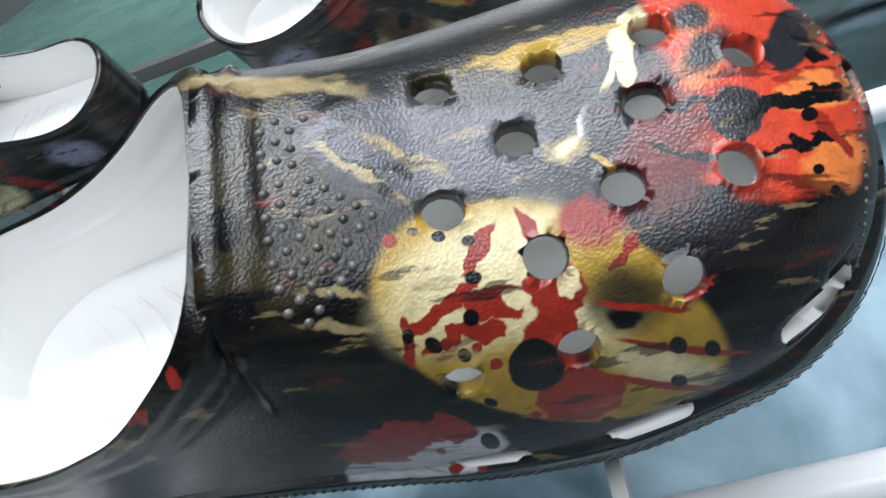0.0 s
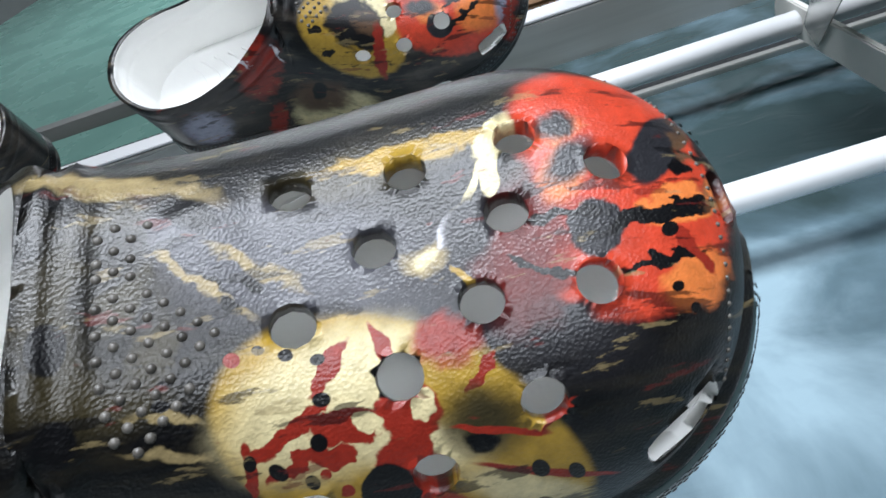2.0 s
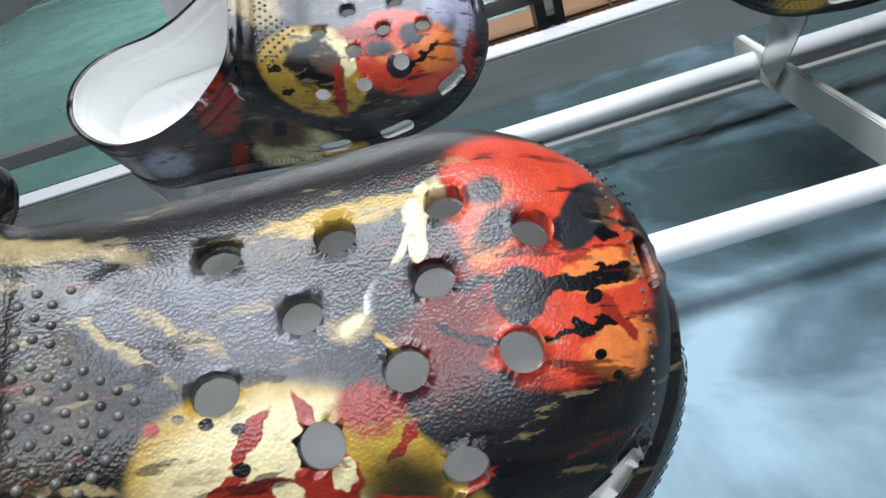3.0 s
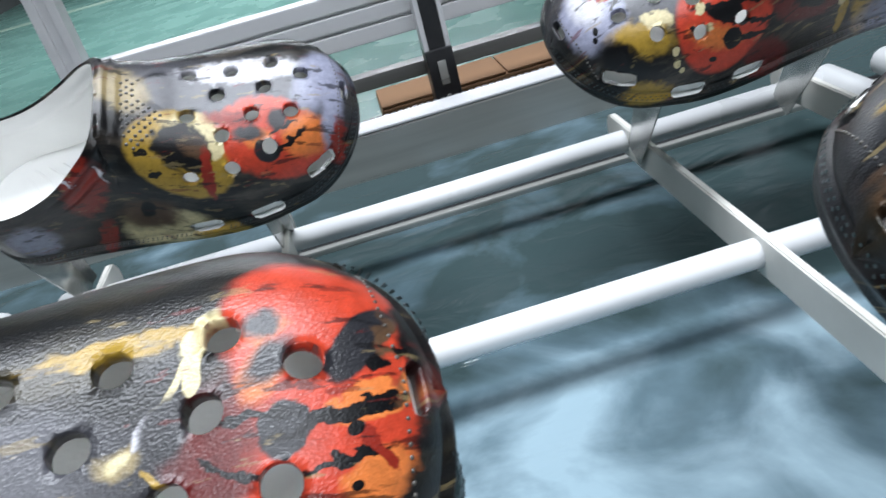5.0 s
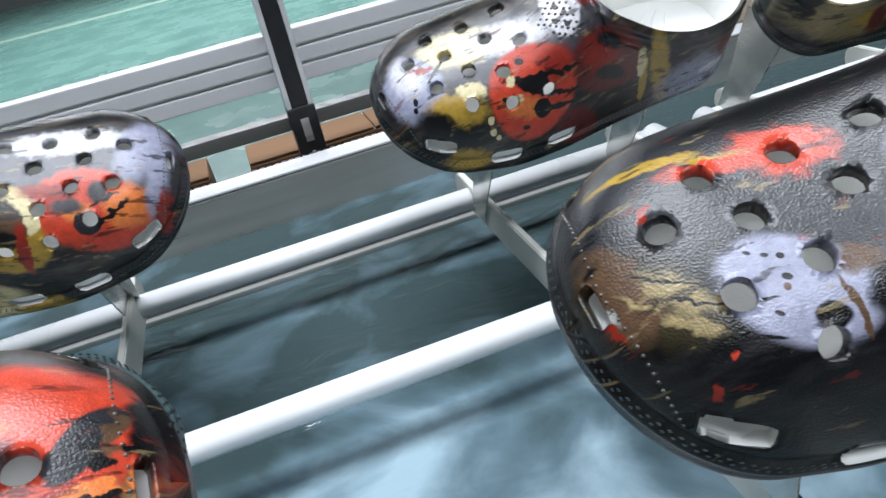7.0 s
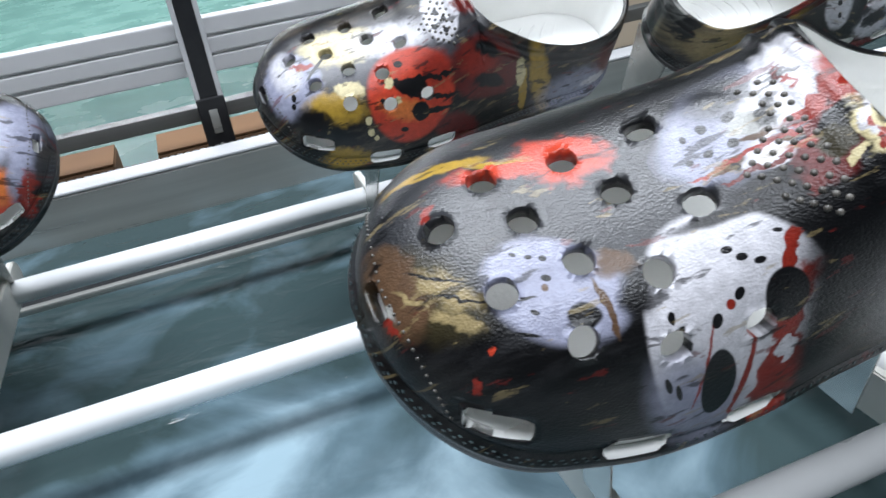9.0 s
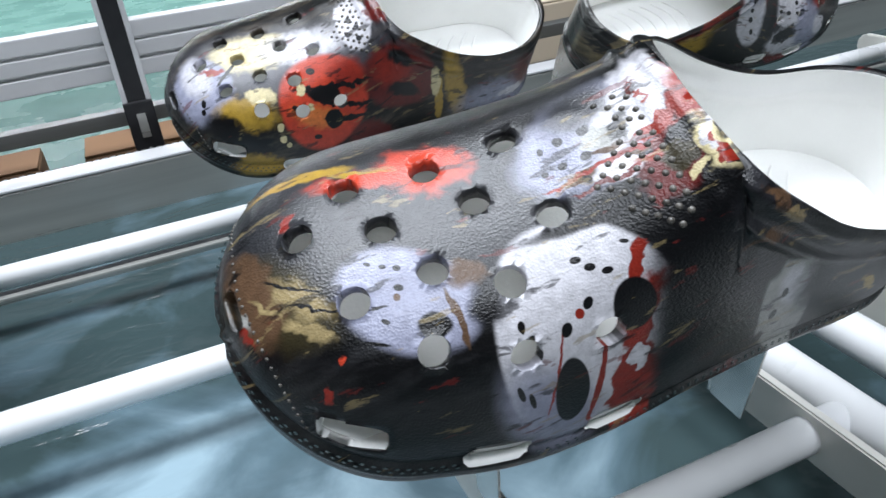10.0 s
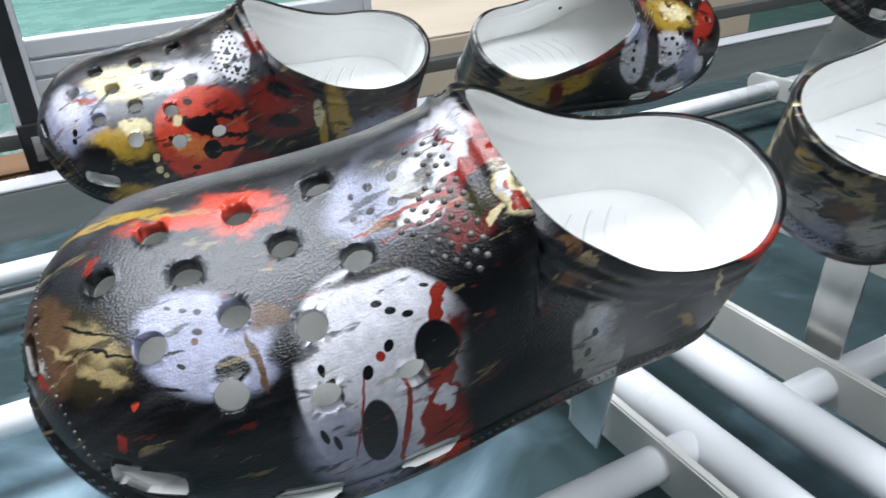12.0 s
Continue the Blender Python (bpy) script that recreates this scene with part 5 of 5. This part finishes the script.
# rubbed dots, coloured paler still to paint in their highlights
NUB = surface("rubbed_and_highlit_dots", (0.14, 0.13, 0.115), (0.035, 0.032, 0.028), 0.3, scale=220)
TREAD = surface("teal_sole_dots", (0.05, 0.085, 0.09), (0.015, 0.025, 0.027), 0.3, scale=40)

# ---- the dipping rack ----
TUBE_XS = (-0.266, -0.206, 0.478, 0.534, 1.226, 1.286)
# the rods end at each pair of tubes and go on past it
for y in ROD_YS:
    for x0, x1 in ((-1.6, TUBE_XS[0]), (TUBE_XS[1], TUBE_XS[2]), (TUBE_XS[3], TUBE_XS[4]), (TUBE_XS[5], 2.6)):
        tagged(part("rack_rod", tube((x0, y, ROD_Z), (x1, y, ROD_Z), 0.0098), WHITE_TUBE, smooth=True), "round white coated rod of the dipping rack", "rod", "rack rods")
for x in TUBE_XS:
    tagged(part("rack_tube", tube((x, -0.6, ROD_Z), (x, 0.602, ROD_Z), 0.0125), WHITE_TUBE, smooth=True), "thick white tube joining the rack rods", "tube", "rack tubes")


def plate_outline(y0, y1, z0, z1, r):
    pts = []
    for cy, cz, a0 in ((y1 - r, z1 - r, 0), (y0 + r, z1 - r, 90), (y0 + r, z0 + r, 180), (y1 - r, z0 + r, 270)):
        pts += [(cy + r * math.cos(math.radians(a0 + k * 15)), cz + r * math.sin(math.radians(a0 + k * 15))) for k in range(7)]
    return pts


BARS = (-0.445, -0.29, -0.175, -0.015, 0.290, 0.450, 0.575, 0.735, 1.035, 1.19)
for x in BARS:
    ob = part("rack_bar", prism(plate_outline(-0.5, 0.636, 0.938, 0.967, 0.0142), 0.006, 0.001), WHITE_PLATE)
    ob.location.x = x
    tagged(ob, "flat white plastic bar with a rounded end across the rods", "bar", "rack bars")

# ---- clogs on the rack ----
FLIPS = {False: 1, True: -1}
UPPERS = {k: clog_mesh(k) for k in FLIPS}
SHARED = {}
for k, flip in FLIPS.items():
    SHARED[k] = (
        finish("upper", UPPERS[k], [FOAM, FOAM], True),
        finish("footbed", slab(0.0032, 0.0045, 0.0165, flip), FOAM, False),
        finish("outsole", slab(0.0012, -0.001, 0.0042, flip), SOLE, False),
        finish("nub_texture", nub_mesh(flip), NUB, True),
        finish("tread", tread_mesh(flip, -0.0009, 0.0094, 2), TREAD, False),
    )


DEEP_SOLE = (finish("outsole", slab(-0.0020, -0.001, 0.0042, -1, 0.0085), surface("teal_sole_wall", (0.055, 0.095, 0.10), (0.02, 0.035, 0.038), 0.35, scale=25), False), finish("tread", tread_mesh(-1, -0.0024, 0.0012, 4, 0.0075), SOLE, False))


def bracket(m, drop, wide, slope):
    """A folded sheet-steel foot that carries the sole: a tapered tongue and a narrower side wing."""
    top = thing("bracket", m, "folded bright steel bracket tapering down to the white bar", "bracket", "clog brackets")
    rise = lambda y: y * slope - 0.001
    a, c = -wide * 0.62, wide * 0.38
    tongue = ((a, rise(a)), (c, rise(c)), (0.012, -drop * 0.72), (0.010, -drop), (-0.012, -drop), (-wide * 0.50, -drop * 0.42))
    wing = ((0.0, 0.006), (0.015, 0.006), (0.012, -drop * 0.6), (0.008, -drop * 0.95), (0.0, -drop))
    ob = part("tongue", prism(tongue, 0.0012), GALV, top)
    ob = part("wing", prism(wing, 0.0012), GALV, top)
    ob.matrix_local = pose(0, 0.012, 0, 0, 0, -72)
    return top


def clog(key, m, mirror, mat, label):
    top = thing("clog", m, label, "clog", "clogs on the rack")
    meshes = list(SHARED[mirror])
    if key == "A":
        meshes[2], meshes[4] = DEEP_SOLE
    for name, me in zip(("upper", "footbed", "outsole", "nub_texture", "tread"), meshes):
        me = me.copy()
        if name == "upper":
            me.materials[0] = mat
        ob = new(name, me)
        ob.parent = top
        if name == "footbed":
            ob["label"] = "white ridged foam footbed"
        if name in ("tread", "nub_texture"):
            ob["kind"] = "stuff"
    flip = FLIPS[mirror]
    ridges = bmesh.new()
    for k in range(9):
        a = 0.150 + k * 0.011
        pts = [(a + 0.016 * abs(s / 6) ** 2, s * 0.0042, 0.0166 + float(BASE(0.2))) for s in range(-6, 7)]
        tmp = sweep(pts, 0.0009, 6, False, flip)
        me = bpy.data.meshes.new("tmp")
        tmp.to_mesh(me)
        tmp.free()
        ridges.from_mesh(me)
        bpy.data.meshes.remove(me)
    tagged(part("ridged_insole", ridges, FOAM, top, smooth=True), kind="stuff")
    side = shell_point(np.array([0.158]), np.array([math.pi * 0.13]))[0]
    for s in (-1, 1):
        mm = Matrix.Translation((side[0], (side[1] - 0.0047) * s, side[2])) @ Matrix.Rotation(math.pi / 2, 4, "X")
        rivet = bmesh.new()
        bmesh.ops.create_cone(rivet, cap_ends=True, segments=20, radius1=0.0017, radius2=0.0017, depth=0.0012, matrix=mm)
        part("strap_hole", rivet, BLACK, top)
    return top


CLOGS = (
    ("A", pose(0.0784, 0.1782, 1.0710, -30.90, 4.77, 174.71) @ Matrix.Scale(1.092, 4), True, "A", "black foam clog, gold oval, red splatter and orange toe"),
    ("C", pose(0.1947, 0.1718, 1.0793, 27.88, 3.98, 0.33) @ Matrix.Scale(1.020, 4), False, "C", "black foam clog printed with white ovals, red splatter and dots"),
    ("D", pose(0.2060, 0.4885, 1.0637, 33.85, 0.25, 4.00) @ Matrix.Scale(1.021, 4), False, "D", "foam clog printed with a red oval, lilac toe and cream streaks"),
    ("B", pose(0.0761, 0.4960, 1.0654, -36.47, 2.20, 170.26) @ Matrix.Scale(1.016, 4), True, "B", "foam clog with a yellow oval and red-orange toe print"),
    ("F", pose(0.805, 0.505, 1.060, -42, 2.4, 175), True, "F", "foam clog with white dotted ovals, seen from its heel"),
    ("E", pose(0.772, 0.095, 1.115, -29, 11, 162), True, "E", "foam clog with gold and black splatter, seen from its heel"),
    ("G", pose(0.955, 0.484, 1.066, 28.5, 3, 2), False, "F", "foam clog with dark red and white splatter on the rack"),
    ("Z", pose(-0.560, 0.535, 1.045, 33, 1.0, 4), False, "B", "foam clog with black, red and gold streaks near its heel"),
)
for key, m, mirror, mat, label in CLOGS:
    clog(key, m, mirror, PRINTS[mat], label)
    inv = m.inverted()
    for x in BARS:
        mid = inv @ Vector((x, m.translation.y, 1.05))
        if 0.05 < mid.x < 0.262:
            way = 1 if m[0][0] > 0 else -1
            near = m.translation.y < 0.3
            seat = m @ Vector((mid.x - (0.0045 + 0.022 * (mid.x > 0.2)) * way, 0.012 * way if near else 0.01 * way, 0))
            if near:
                bracket(pose(seat.x, seat.y, seat.z, 4, 0, 0), seat.z - 0.958, 0.042 if mid.x > 0.2 else 0.026, 0.53)
            else:
                bracket(pose(seat.x, seat.y, seat.z, 28.5, 0, 0), (seat.z - 0.950) / 0.879, 0.050, 0.0)

# ---- behind the tank: the guard frame and the boxes ----
guard = thing("guard_frame", pose(0, 0, 0), "silver aluminium profile guard frame behind the tank", "frame")


def profile_rail(name, x0, x1, y, z0, z1):
    h = z1 - z0
    rail = part(name, box(x0, x1, y + 0.006, y + 0.028, z0 + 0.02 * h, z1 - 0.02 * h, bevel=0.001), ALU, guard)
    for a, b in ((0, 0.30), (0.36, 0.64), (0.70, 1.0)):
        part("rib", box(x0, x1, y, y + 0.03, z0 + a * h, z0 + b * h, bevel=0.0015), ALU, rail)


profile_rail("rail", -0.218, 0.602, 0.945, 1.013, 1.078)
for x in (-0.236, 0.616):
    bm = bmesh.new()
    for a in (-0.0165, 0.0055):
        add_box(bm, x + a, x + a + 0.011, 0.945, 0.975, 0.0, 1.60, bevel=0.0015)
    add_box(bm, x - 0.014, x + 0.014, 0.951, 0.973, 0.0, 1.60)
    part("upright", bm, ALU, guard)
post = part("black_post", box(0.1735, 0.1945, 0.913, 0.9448, 0.99, 1.5, bevel=0.001), BLACK, guard, "black slotted plastic post with silver edges")
for s in (-1, 1):
    part("edge_strip", box(0.184 + 0.0136 * s - 0.003, 0.184 + 0.0136 * s + 0.003, 0.911, 0.9445, 0.99, 1.5, bevel=0.001), ALU, post)
part("foot", box(0.167, 0.201, 0.907, 0.9445, 0.916, 0.992, bevel=0.002), BLACK, post)
part("foot_slot", box(0.179, 0.189, 0.9055, 0.9068, 0.948, 0.978, bevel=0.0004), STEEL, post)
part("screw", tube((0.184, 0.9040, 0.932), (0.184, 0.9072, 0.932), 0.0032, 16, 0), STEEL, post)
tagged(part("steel_rail", box(-1.6, 2.6, 0.948, 0.972, 0.955, 0.973, bevel=0.001), DULL_STEEL), "dull grey steel rail under the guard frame", "rail")
chain = thing("drag_chain", pose(0, 0, 0), "thin black toothed chain along the tank rim", "chain")
links = bmesh.new()
for k in range(260):
    add_box(links, -0.6 + k * 0.0085, -0.6 + k * 0.0085 + 0.0058, 0.838, 0.846, 0.945, 0.9535)
add_box(links, -0.6, 1.7, 0.839, 0.845, 0.944, 0.951)
tagged(part("chain_links", links, BLACK, chain), kind="stuff")


def carton(x0, x1, y0, y1, z1, label, mat):
    c = thing("carton", pose((x0 + x1) / 2, (y0 + y1) / 2, 0), label, "box", "boxes behind the tank")
    w, d = (x1 - x0) / 2, (y1 - y0) / 2
    part("body", box(-w, w, -d, d, 0.0, z1 - 0.004, bevel=0.003), mat, c)
    part("flap", box(-w + 0.001, -0.0015, -d + 0.001, d - 0.001, z1 - 0.0035, z1, bevel=0.001), mat, c)
    part("flap", box(0.0015, w - 0.001, -d + 0.001, d - 0.001, z1 - 0.0035, z1, bevel=0.001), mat, c)


carton(0.100, 0.46, 1.0, 1.09, 0.912, "brown cardboard carton on the floor behind the tank", CARD)
carton(-0.36, 0.045, 1.0, 1.09, 0.912, "brown cardboard carton on the floor behind the tank", CARD)
carton(0.66, 1.5, 1.05, 1.6, 0.985, "pale beige carton behind the tank rim", surface("beige_card", (0.62, 0.52, 0.40), (0.55, 0.45, 0.34), 0.8, scale=6))
structure("floor_line", box(-6, 8, 12.7, 13.0, 0.0, 0.003), LINE, "pale painted line on the green floor", "line")
